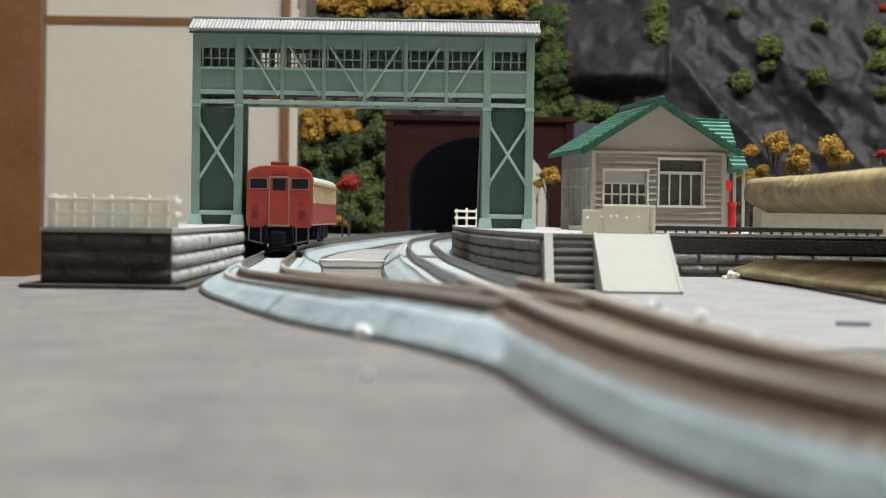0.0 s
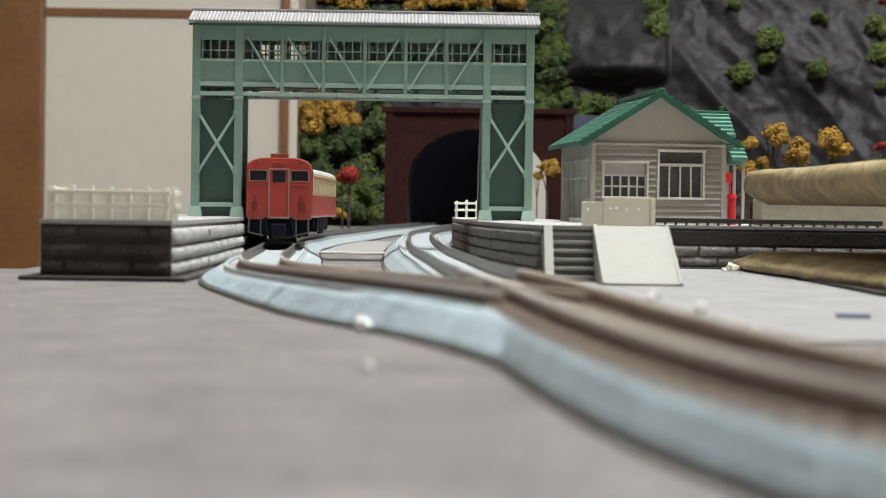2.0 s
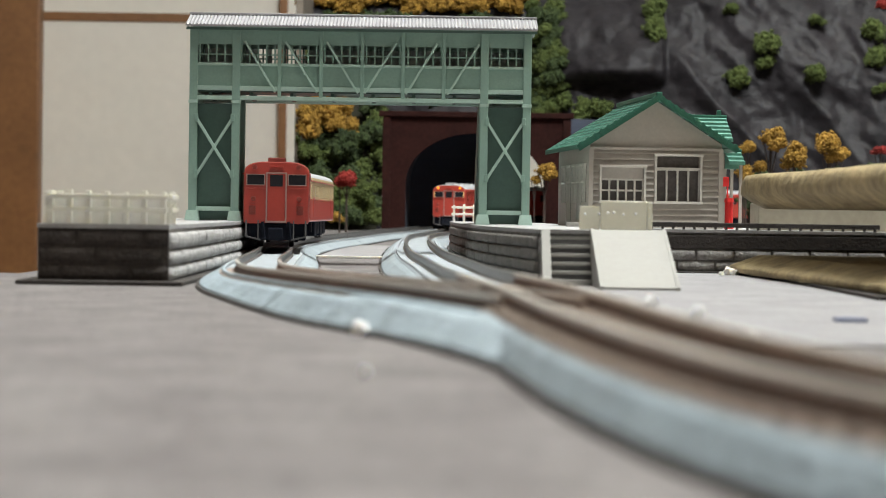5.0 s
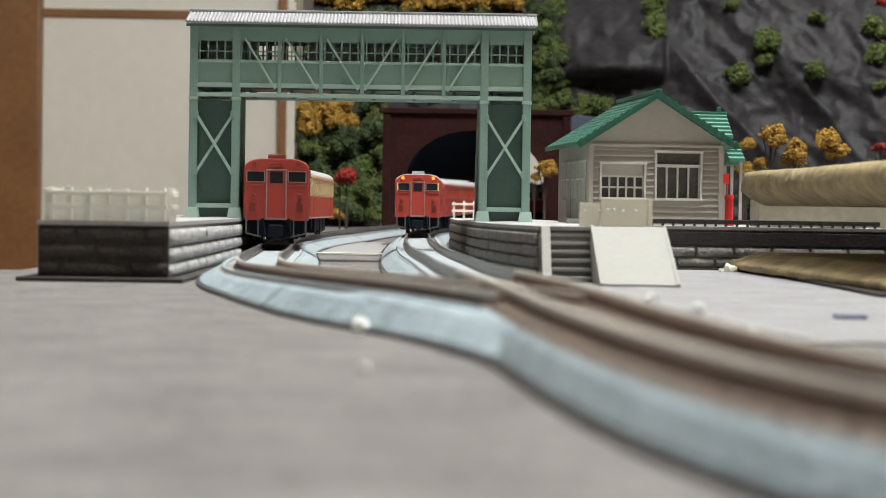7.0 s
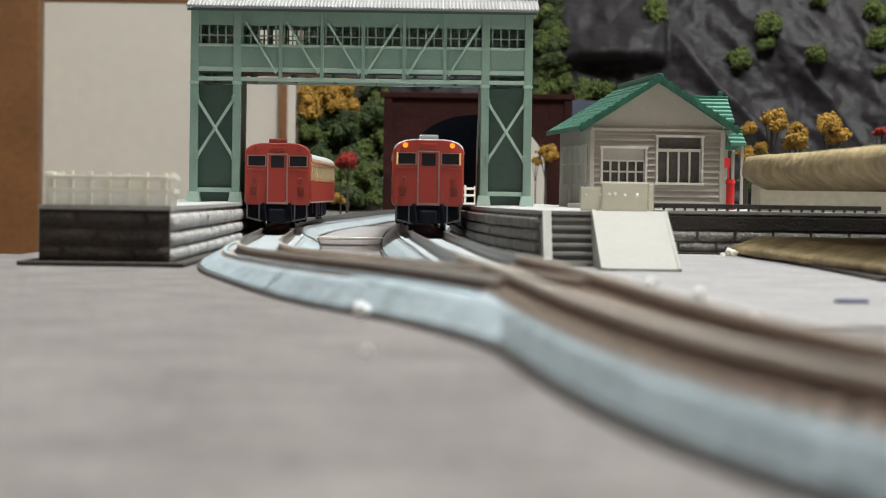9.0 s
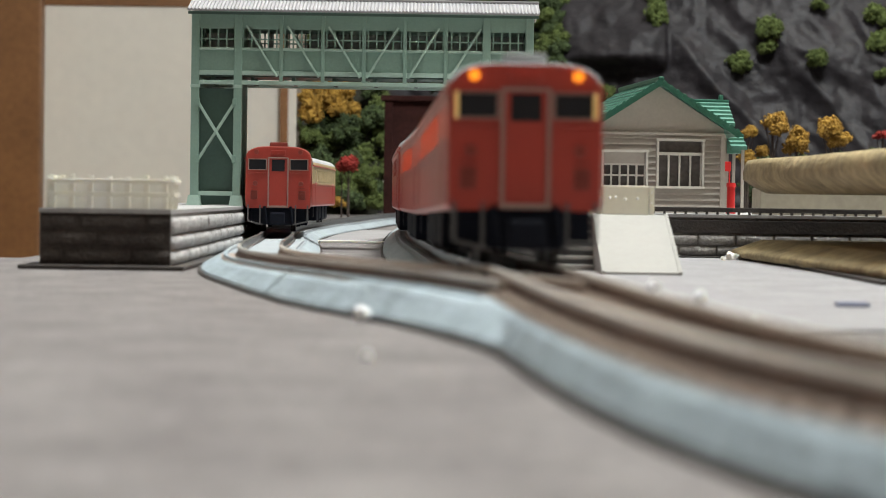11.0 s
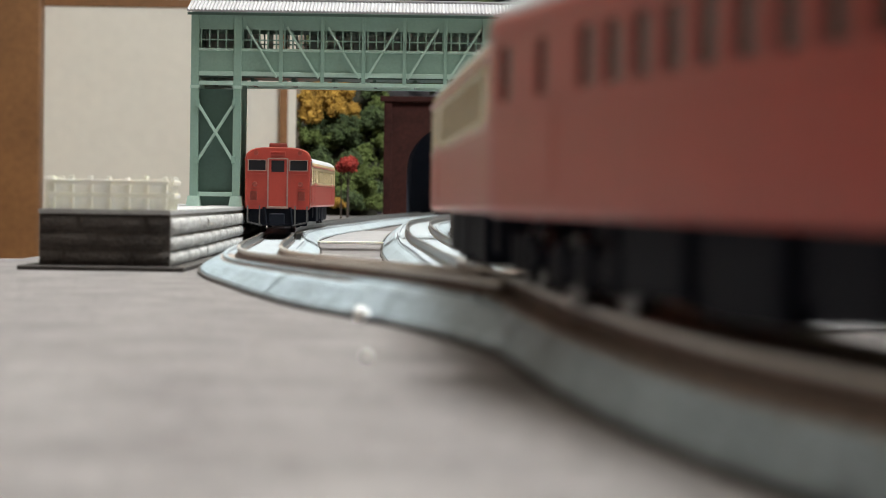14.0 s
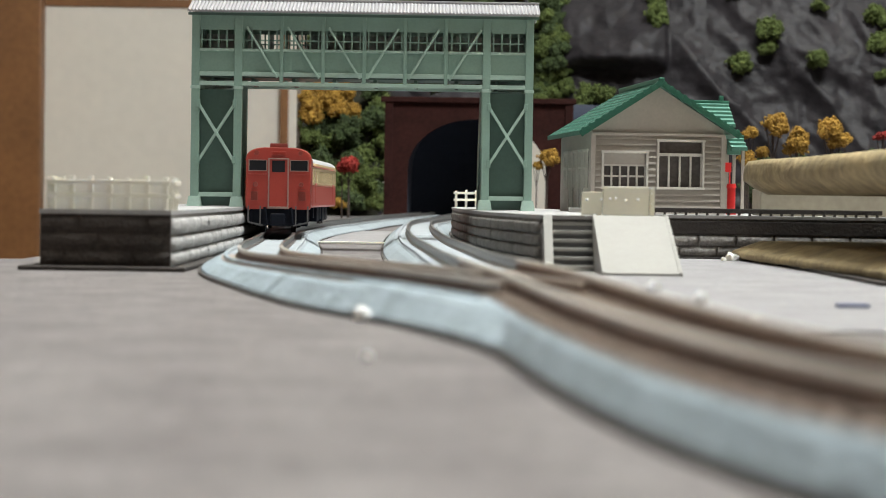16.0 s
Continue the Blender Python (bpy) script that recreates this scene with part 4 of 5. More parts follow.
# ---- wooden stand ----
def worn_board(name, root, ring, seed):
    """A thick board with a worn, uneven rim; ring gives (inset, height) from the underside to the top."""
    rim = [(79 + 9.5 * (590 - y) / 195, y) for y in [590 - 195 * k / 30 for k in range(31)]] + [(88.5 + 141.5 * k / 24, 395) for k in range(1, 25)]
    bm = bmesh.new()
    loops = []
    for inset, z in ring:
        loop = []
        for k, (x, y) in enumerate(rim):
            w = noise.noise(Vector((x * 0.05, y * 0.05, z * 0.2 + seed))) * 1.3 + noise.noise(Vector((x * 0.2, y * 0.2, z + seed))) * 0.5
            inward = inset + w
            loop.append(bm.verts.new((x + (inward if k <= 30 else 0), y + (inward if k > 29 else 0), z + 0.3 * noise.noise(Vector((x * 0.08, y * 0.08, seed))))))
        loop.append(bm.verts.new((230, 590, z)))
        loops.append(loop)
    n = len(loops[0])
    for r_, q_ in zip(loops, loops[1:]):
        for k in range(n):
            bm.faces.new((r_[k], r_[(k + 1) % n], q_[(k + 1) % n], q_[k])).smooth = k < n - 2
    bm.faces.new(loops[0]), bm.faces.new(loops[-1])
    return part(name, bm, M["wood_old"], root)


stand = thing("wooden_stand", label="weathered pale wooden stand with two thick boards", category="stand")
worn_board("bottom_board", stand, ((0.6, 0.9), (0, 1.8), (0.3, 2.8), (4.5, 4.2), (8.5, 5.6)), 1.0)
boxed("foot", (84, 225, 410, 585, 0, 1.0), M["brown_dark"], stand)
worn_board("top_board", stand, ((10.0, 18.2), (6.5, 19.8), (3.6, 21.9), (3.3, 23.8), (3.6, 25.9), (4.4, 27.2), (6.5, 27.5)), 4.0)
boxed("post", (128, 200, 440, 580, 5.5, 18.3), M["wood_old"], stand)
boxed("plinth_block", (91, 236, 615, 632, 12.32, 20.0), M["plaster_block"], None, 0.3)
tagged(bpy.data.objects["plinth_block"], "pale beige low block on the back platform", "block")


# ---- hill, tunnel and planting ----
def fract(p, octaves=5, gain=0.5):
    v, a = 0.0, 1.0
    for _ in range(octaves):
        v += a * noise.noise(p)
        p, a = p * 2.03, a * gain
    return v


def hill_face(x, v):
    """The rock face: depth and height over x, for v from the foot (0) to the back (1)."""
    if v < 0.75:
        t = v / 0.75
        z = 260 * t
        y = 1632 + 95 * t * t + 25 * t
    else:
        t = (v - 0.75) / 0.25
        z, y = 260 + 60 * math.sin(t * 2.2), 1752 + 900 * t
    y -= 70 * min(1.0, max(0.0, (x - 60) / 260)) * (0.75 + 0.25 * t)
    p = Vector((x, y * 0.3, z)) * 0.0077
    fold = 1 - abs(fract(Vector((x * 0.010 + z * 0.009, z * 0.006 - x * 0.003, 2.0)), 2))
    y -= fract(p, 2) * 14 + fold ** 3 * 9 + (0.6 - abs(fract(Vector((x * 0.03 + z * 0.02, z * 0.025, 1.0)), 4))) * 5.0
    y -= fract(Vector((x * 0.12, z * 0.1, 5.0)), 3) * 1.2
    near, _points = noise.voronoi(Vector((x * 0.021 + z * 0.008, z * 0.017 - x * 0.005, 3.0)))
    y += 5 * near[0] - 4 * min(0.4, near[1] - near[0])
    if 75 < x < 170 and 118 < z < 185:
        k = math.sin((x - 75) / 95 * math.pi) * (1 if z > 128 else (z - 118) / 10) * (185 - z) / 60
        y -= 26 * max(0, k) ** 0.5
    if x < 105 and z < 110:
        y = max(y, 1612)
    return y, z - 2


def on_hill(x, y, z):
    """Slide a point along the sight line from the board's near end until it meets the rock face."""
    for _ in range(6):
        face, _z = hill_face(x, max(0.0, min(0.74, (z + 2) / 260 * 0.75)))
        k = face / y
        x, y, z = x * k, face, 15.8 + (z - 15.8) * k
    return x, y, z


def hill():
    bm = bmesh.new()
    nu, nv = 300, 140
    grid = []
    for j in range(nv + 1):
        row = []
        for i in range(nu + 1):
            u = i / nu
            x = -103 + 640 * u if u < 0.75 else 377 + 1000 * ((u - 0.75) / 0.25)
            y, z = hill_face(x, j / nv)
            row.append(bm.verts.new((x, y, z)))
        grid.append(row)
    for j in range(nv):
        for i in range(nu):
            f = (grid[j][i], grid[j][i + 1], grid[j + 1][i + 1], grid[j + 1][i])
            c = sum((w.co for w in f), Vector()) / 4
            if -45 < c.x < 110 and c.z < 88 and c.y < 1760:
                continue
            face = bm.faces.new(f)
            face.smooth = True
    loose = [w for w in bm.verts if not w.link_faces]
    bmesh.ops.delete(bm, geom=loose, context="VERTS")
    ob = part("hill", bm, M["rock"])
    return tagged(ob, "dark grey painted rock hillside with shiny crags", "hill", kind="structure")


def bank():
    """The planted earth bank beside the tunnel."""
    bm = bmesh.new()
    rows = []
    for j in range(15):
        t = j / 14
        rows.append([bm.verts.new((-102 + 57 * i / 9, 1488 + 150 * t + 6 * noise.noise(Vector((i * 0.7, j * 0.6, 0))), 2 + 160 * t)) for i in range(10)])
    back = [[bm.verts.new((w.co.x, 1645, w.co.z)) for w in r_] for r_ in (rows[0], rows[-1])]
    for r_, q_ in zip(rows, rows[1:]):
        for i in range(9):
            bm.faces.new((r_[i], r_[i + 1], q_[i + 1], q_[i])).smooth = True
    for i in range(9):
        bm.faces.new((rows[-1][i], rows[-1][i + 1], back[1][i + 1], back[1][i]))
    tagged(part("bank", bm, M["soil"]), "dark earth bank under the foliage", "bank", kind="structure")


bank()
hill()

ARCH_X, ARCH_R, ARCH_Z = 25.0, 51.5, 34.0


def arch_outline(r):
    pts = [(ARCH_X - r, -4.5)] + [(ARCH_X - r * math.cos(a), ARCH_Z + (r * 0.74) * math.sin(a)) for a in [math.pi * k / 24 for k in range(25)]] + [(ARCH_X + r, -4.5)]
    return pts


def tunnel():
    root = thing("tunnel_portal", 0, 1320, 5.4, 0, "dark red brick tunnel portal with black arch", "tunnel portal")
    root.scale = (0.826, 0.826, 0.826)
    inner = arch_outline(ARCH_R)
    bm = bmesh.new()
    outer = [(-44, -4.5)] + [(-44 + 139 * (k - 1) / 24 if 1 <= k <= 25 else 0, 84) for k in range(1, 26)] + [(95, -4.5)]
    fr = [[bm.verts.new((x, y, z)) for x, z in pts] for pts, y in ((inner, 0), (outer, 0), (outer, 8), (inner, 8))]
    for a_, b_ in zip(fr, fr[1:] + fr[:1]):
        for k in range(len(inner) - 1):
            bm.faces.new((a_[k], a_[k + 1], b_[k + 1], b_[k]))
    part("portal_wall", bm, M["brick"], root)
    bm = bmesh.new()
    ra, rb = arch_outline(ARCH_R), arch_outline(ARCH_R + 4.5)
    fr = [[bm.verts.new((x, y, z)) for x, z in pts] for pts, y in ((ra, -0.6), (rb, -0.6), (rb, 1), (ra, 1))]
    for a_, b_ in zip(fr, fr[1:] + fr[:1]):
        for k in range(len(ra) - 1):
            bm.faces.new((a_[k], a_[k + 1], b_[k + 1], b_[k]))
    part("arch_ring", bm, M["brick"], root)
    boxed("coping", (-47, 98, -2.5, 9, 84, 88), M["brick"], root, 0.5)
    for x in (-44, 90):
        boxed("pilaster", (x, x + 6, -1.6, 2, -4.5, 84), M["brick"], root, 0.4)
    # Lining's near-black colour paints the dark of the tunnel's inside.
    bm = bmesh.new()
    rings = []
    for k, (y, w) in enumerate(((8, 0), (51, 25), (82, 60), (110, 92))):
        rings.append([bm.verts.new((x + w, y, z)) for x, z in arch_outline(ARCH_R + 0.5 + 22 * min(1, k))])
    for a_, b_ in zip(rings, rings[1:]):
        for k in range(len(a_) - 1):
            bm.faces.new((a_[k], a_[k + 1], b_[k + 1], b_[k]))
    part("tunnel_lining", bm, M["tunnel"], root, "near-black tunnel lining with the darkness painted in")
    return root


tunnel()

tagged(boxed("hill_edge", (-107, -102, 1560, 2600, -1, 330), M["cork"]), "grey-brown cut edge board of the hill", "hill edge", kind="structure")


def clump_mesh(bm, centre, size, n, rng, squash=0.85):
    """Foam foliage: many small uneven crumbs gathered in a few lobes."""
    lobes = [Vector((rng.uniform(-1, 1), rng.uniform(-1, 1), rng.uniform(-1, 1) * squash)) * size * 0.42 for _ in range(max(3, n // 40))]
    for k in range(n):
        base = rng.choice(lobes)
        d = Vector((rng.gauss(0, 1), rng.gauss(0, 1), rng.gauss(0, 1))).normalized()
        p = centre + base + d * size * 0.36 * rng.uniform(0.75, 1.05)
        rad = size * rng.uniform(0.035, 0.085)
        r_ = bmesh.ops.create_icosphere(bm, subdivisions=1, radius=rad, matrix=Matrix.Translation(p) @ Euler((rng.random() * 6, rng.random() * 6, 0)).to_matrix().to_4x4())
        for v in r_["verts"]:
            v.co += (v.co - p) * (rng.random() - 0.4) * 0.7
    for base in lobes:
        bmesh.ops.create_icosphere(bm, subdivisions=1, radius=size * 0.29, matrix=Matrix.Translation(centre + base))


CROWNS = {}


def crown(kind, variant, mat, root, size):
    key = (kind, variant, mat)
    if key not in CROWNS:
        rng = random.Random(variant * 17 + len(kind))
        bm = bmesh.new()
        clump_mesh(bm, Vector((0, 0, 0)), 20.0, 380, rng)
        ob = part("crown", bm, M[mat], root)
        CROWNS[key] = ob.data
    else:
        ob = new("crown", CROWNS[key])
        ob.parent = root
    return ob


def plant(x, y, z, size, mat, variant, squash=1.0, trunk=0.0, label="", name="bush", rock=False):
    if rock:
        x, y, z = on_hill(x, y, z)
        y -= size * 0.12
    root = thing(name, x, y, z, (variant * 67) % 360, label, name, "planting on the hill")
    c = crown("bush", variant % 5, mat, root, size)
    k = size / 31.0
    c.matrix_basis = Matrix.LocRotScale((0, 0, trunk * MM), None, (k, k, k * squash))
    if trunk:
        bm = bmesh.new()
        bmesh.ops.create_cone(bm, cap_ends=True, segments=7, radius1=size * 0.06, radius2=size * 0.03, depth=trunk + size * 0.2, matrix=Matrix.Translation((0, 0, (trunk - size * 0.2) / 2 + size * 0.1)))
        part("trunk", bm, M["bark"], root)
        for a in (0.4, 2.4, 4.4):
            bm = bmesh.new()
            bar(bm, (0, 0, trunk * 0.6), (math.cos(a) * size * 0.3, math.sin(a) * size * 0.3, trunk + size * 0.1), size * 0.035, size * 0.035)
            part("limb", bm, M["bark"], root)
    return root


for px, py, pz, size, var, sq, tall in ((155.1, 1590, 170.4, 21.8, 0, 1.2, 0),
                               (154.0, 1585, 152.4, 20.9, 1, 1.4, 0),
                               (209.7, 1570, 168.5, 14.9, 2, 0.8, 0),
                               (269.7, 1560, 159.4, 15.6, 3, 0.8, 0),
                               (235.5, 1560, 141.6, 27.1, 4, 0.9, 0),
                               (233.4, 1556, 128.2, 16.4, 5, 1.0, 0),
                               (212.4, 1560, 116.7, 23.0, 6, 0.9, 0),
                               (270.3, 1560, 122.0, 20.5, 7, 0.9, 0),
                               (307.7, 1540, 150.9, 20.3, 8, 1.2, 0),
                               (310.2, 1535, 131.1, 22.6, 9, 1.0, 0),
                               (311.1, 1530, 108.6, 12.1, 10, 1, 0),):
    plant(px, py, pz, size, "leaf_green", var, sq, tall, "small green foam bush clinging to the dark rock", "bush", True)
for px, py, pz, size, var, sq, tall in ((-86.6, 1500, 26.0, 27.6, 0, 0.9, 0),
                               (-45.3, 1510, 18.7, 22.3, 3, 1.1, 0),
                               (-90.6, 1530, 44.3, 28.2, 4, 1, 0),
                               (-73.7, 1590, 75.0, 29.3, 11, 1.1, 0),
                               (-61.7, 1600, 88.2, 29.5, 12, 1, 0),
                               (-95.6, 1600, 100.3, 29.5, 13, 0.9, 0),
                               (-79.4, 1610, 109.6, 29.7, 14, 0.9, 0),
                               (-58.3, 1615, 108.0, 29.7, 15, 1.1, 0),
                               (-99.2, 1620, 118.4, 29.8, 22, 0.9, 0),
                               (-71.8, 1625, 127.7, 29.9, 23, 0.9, 0),
                               (-46.1, 1625, 123.8, 29.9, 24, 1.1, 0),
                               (-58.3, 1440, 13.4, 16.7, 27, 0.9, 0),
                               (-28.5, 1610, 106.1, 25.4, 30, 1, 0),):
    plant(px, py, pz, size, "leaf_dark", var, sq, tall, "dense green foam foliage beside the tunnel", "bush", False)
for px, py, pz, size, var, sq, tall in ((-3.0, 1612, 105.7, 25.5, 31, 1.1, 0),
                               (-37.2, 1615, 114.7, 25.5, 32, 1.1, 0),
                               (22.3, 1612, 115.4, 25.5, 33, 1, 0),
                               (47.8, 1612, 111.6, 25.5, 34, 0.9, 0),
                               (-71.4, 1561, 73.1, 18.9, 35, 1.1, 0),
                               (-83.4, 1509, 39.5, 21.2, 36, 0.9, 0),
                               (-74.5, 1602, 131.9, 21.1, 37, 1.1, 0),
                               (-38.0, 1494, 19.3, 19.8, 38, 1.1, 0),
                               (-53.1, 1558, 92.0, 18.6, 49, 0.9, 0),
                               (-94.7, 1521, 31.7, 17.1, 50, 0.9, 0),
                               (-77.1, 1577, 88.0, 22.5, 54, 0.9, 0),
                               (-57.8, 1604, 130.0, 17.0, 56, 1, 0),
                               (-39.8, 1538, 59.9, 23.0, 63, 1.1, 0),):
    plant(px, py, pz, size, "leaf_dark", var, sq, tall, "dense green foam foliage beside the tunnel", "bush", False)
for px, py, pz, size, var, sq, tall in ((-94.6, 1532, 61.7, 17.3, 65, 0.9, 0),
                               (-41.8, 1612, 142.3, 15.7, 66, 1.1, 0),
                               (-44.3, 1616, 137.4, 23.9, 73, 1, 0),
                               (-45.7, 1556, 98.8, 16.6, 74, 0.9, 0),
                               (-55.3, 1590, 104.0, 23.3, 75, 1, 0),
                               (-83.8, 1587, 120.8, 19.8, 79, 1.1, 0),
                               (-80.6, 1544, 66.0, 19.7, 81, 1, 0),
                               (-59.5, 1549, 72.3, 18.8, 82, 0.9, 0),
                               (-70.7, 1540, 63.1, 23.1, 84, 1.1, 0),
                               (-82.3, 1498, 36.8, 14.3, 85, 1, 0),
                               (-63.8, 1470, 14.9, 21.6, 87, 0.9, 0),
                               (-68.7, 1519, 59.7, 22.0, 90, 1.1, 0),
                               (-63.7, 1505, 41.4, 21.7, 92, 1, 0),):
    plant(px, py, pz, size, "leaf_dark", var, sq, tall, "dense green foam foliage beside the tunnel", "bush", False)
for px, py, pz, size, var, sq, tall in ((-65.7, 1543, 55.8, 15.9, 95, 1.1, 0),
                               (-62.8, 1536, 55.3, 19.2, 97, 1, 0),
                               (-48.3, 1530, 72.1, 22.0, 98, 1.1, 0),
                               (-81.9, 1547, 57.7, 16.5, 99, 0.9, 0),
                               (-66.5, 1518, 65.7, 18.9, 101, 1, 0),
                               (-70.8, 1590, 104.1, 19.9, 104, 0.9, 0),
                               (35.3, 1592, 100.4, 15.0, 185, 0.7, 0),
                               (-17.7, 1592, 106.4, 13.1, 187, 0.7, 0),
                               (33.1, 1592, 98.7, 14.4, 189, 0.7, 0),
                               (2.8, 1592, 105.0, 10.8, 191, 0.7, 0),
                               (-29.6, 1592, 101.0, 11.0, 192, 0.7, 0),
                               (58.7, 1592, 103.4, 15.2, 194, 0.7, 0),
                               (23.5, 1592, 102.7, 14.9, 196, 0.7, 0),):
    plant(px, py, pz, size, "leaf_dark", var, sq, tall, "dense green foam foliage beside the tunnel", "bush", False)
for px, py, pz, size, var, sq, tall in ((39.6, 1592, 107.7, 15.1, 197, 0.7, 0),
                               (6.3, 1592, 107.6, 10.8, 200, 0.7, 0),
                               (8.1, 1592, 106.1, 11.4, 202, 0.7, 0),
                               (28.0, 1592, 105.3, 16.0, 203, 0.7, 0),
                               (6.0, 1592, 102.0, 14.1, 207, 0.7, 0),
                               (36.5, 1592, 106.0, 11.3, 208, 0.7, 0),):
    plant(px, py, pz, size, "leaf_dark", var, sq, tall, "dense green foam foliage beside the tunnel", "bush", False)
for px, py, pz, size, var, sq, tall in ((-72.3, 1490, 22.2, 27.4, 1, 1, 0),
                               (-55.0, 1500, 22.5, 26.1, 2, 0.9, 0),
                               (-81.2, 1540, 54.7, 26.7, 5, 1, 0),
                               (-58.4, 1530, 42.7, 28.2, 6, 0.9, 0),
                               (-47.7, 1550, 41.2, 24.5, 7, 0.9, 0),
                               (-53.3, 1550, 61.5, 28.6, 8, 0.9, 0),
                               (-47.7, 1560, 76.3, 24.6, 9, 0.9, 0),
                               (-90.7, 1560, 71.5, 28.7, 10, 1, 0),
                               (-52.1, 1470, 30.1, 17.8, 21, 1, 0),
                               (-97.9, 1630, 140.5, 30.0, 25, 1, 0),
                               (-45.0, 1440, 12.1, 15.2, 29, 1, 0),
                               (-38.0, 1514, 35.5, 21.0, 42, 1.1, 0),
                               (-85.1, 1621, 143.0, 16.4, 43, 1, 0),):
    plant(px, py, pz, size, "leaf_green", var, sq, tall, "dense green foam foliage beside the tunnel", "bush", False)
for px, py, pz, size, var, sq, tall in ((-71.7, 1503, 19.7, 16.1, 44, 0.9, 0),
                               (-66.0, 1482, 16.9, 18.9, 45, 0.9, 0),
                               (-53.2, 1567, 112.5, 15.0, 46, 1, 0),
                               (-55.6, 1594, 134.8, 15.2, 47, 1, 0),
                               (-53.3, 1598, 127.0, 19.8, 48, 1.1, 0),
                               (-87.9, 1596, 115.3, 22.8, 52, 1, 0),
                               (-97.5, 1611, 139.3, 15.4, 53, 1, 0),
                               (-48.6, 1581, 125.2, 22.5, 55, 0.9, 0),
                               (-45.5, 1534, 66.8, 15.5, 57, 1.1, 0),
                               (-43.2, 1596, 118.7, 19.0, 58, 1.1, 0),
                               (-62.4, 1508, 33.5, 16.1, 60, 0.9, 0),
                               (-56.7, 1607, 142.5, 15.8, 61, 0.9, 0),
                               (-57.8, 1621, 135.2, 18.7, 67, 1.1, 0),):
    plant(px, py, pz, size, "leaf_green", var, sq, tall, "dense green foam foliage beside the tunnel", "bush", False)
for px, py, pz, size, var, sq, tall in ((-74.0, 1624, 142.4, 23.5, 68, 1.1, 0),
                               (-94.5, 1525, 58.1, 19.8, 69, 0.9, 0),
                               (-95.4, 1595, 134.6, 21.8, 70, 1, 0),
                               (-42.0, 1524, 54.6, 21.8, 71, 0.9, 0),
                               (-76.2, 1591, 116.2, 23.2, 76, 1, 0),
                               (-80.1, 1483, 24.3, 18.3, 77, 0.9, 0),
                               (-52.7, 1481, 21.0, 15.0, 78, 1, 0),
                               (-77.0, 1525, 35.2, 17.3, 80, 0.9, 0),
                               (-54.7, 1595, 114.7, 24.2, 83, 0.9, 0),
                               (-69.5, 1604, 146.6, 20.2, 86, 1.1, 0),
                               (-70.1, 1494, 28.1, 18.1, 88, 1.1, 0),
                               (-45.7, 1593, 134.2, 24.1, 91, 1, 0),
                               (-71.5, 1609, 146.8, 22.4, 93, 1, 0),):
    plant(px, py, pz, size, "leaf_green", var, sq, tall, "dense green foam foliage beside the tunnel", "bush", False)
for px, py, pz, size, var, sq, tall in ((-46.1, 1605, 122.0, 22.6, 94, 0.9, 0),
                               (-45.2, 1556, 78.9, 23.3, 96, 1, 0),
                               (-41.1, 1551, 77.9, 18.4, 100, 0.9, 0),
                               (-61.4, 1470, 15.8, 19.8, 102, 0.9, 0),
                               (-44.1, 1574, 87.6, 17.4, 103, 1, 0),
                               (-32.3, 1592, 101.8, 15.3, 190, 0.7, 0),
                               (4.9, 1592, 99.9, 12.3, 195, 0.7, 0),
                               (4.6, 1592, 107.6, 12.6, 198, 0.7, 0),
                               (-0.7, 1592, 106.5, 14.4, 204, 0.7, 0),):
    plant(px, py, pz, size, "leaf_green", var, sq, tall, "dense green foam foliage beside the tunnel", "bush", False)
for px, py, pz, size, var, sq, tall in ((-82.0, 1545, 87.4, 22.8, 16, 1.1, 0),
                               (-72.1, 1550, 91.8, 20.4, 17, 1, 0),
                               (-89.0, 1560, 94.1, 16.4, 18, 1, 0),
                               (-75.3, 1535, 77.7, 17.8, 19, 0.9, 0),
                               (-59.4, 1590, 96.1, 16.7, 20, 0.9, 0),
                               (-69.2, 1430, 11.8, 11.3, 28, 0.9, 0),
                               (-95.1, 1530, 75.7, 22.3, 39, 1.1, 0),
                               (-95.8, 1554, 85.2, 19.4, 40, 1.1, 0),
                               (-86.9, 1580, 96.0, 15.4, 51, 0.9, 0),
                               (-69.5, 1566, 78.7, 16.0, 59, 1, 0),
                               (-81.7, 1566, 77.0, 18.1, 62, 1, 0),
                               (-66.8, 1542, 78.4, 18.9, 72, 0.9, 0),):
    plant(px, py, pz, size, "leaf_yellow", var, sq, tall, "yellow autumn foam foliage beside the tunnel", "bush", False)
for px, py, pz, size, var, sq, tall in ((-81.5, 1640, 154.5, 30.2, 26, 1, 0),
                               (-83.9, 1603, 150.6, 17.8, 41, 1.1, 0),
                               (-101.4, 1634, 151.1, 18.4, 64, 0.9, 0),
                               (-48.9, 1621, 152.4, 23.6, 89, 1, 0),
                               (68.6, 1575, 92.5, 14.9, 145, 1, 0),
                               (76.1, 1575, 127.8, 15.5, 147, 1, 0),
                               (79.4, 1575, 138.3, 15.5, 148, 1, 0),
                               (78.5, 1575, 144.9, 17.7, 149, 1, 0),
                               (75.9, 1575, 112.5, 14.4, 151, 1, 0),
                               (82.1, 1575, 163.9, 19.0, 152, 1, 0),
                               (69.2, 1575, 94.5, 16.2, 153, 1, 0),
                               (79.2, 1575, 158.6, 17.2, 156, 1, 0),
                               (69.7, 1575, 131.9, 17.4, 158, 1, 0),):
    plant(px, py, pz, size, "leaf_dark", var, sq, tall, "dense green foam foliage beside the tunnel", "bush", True)
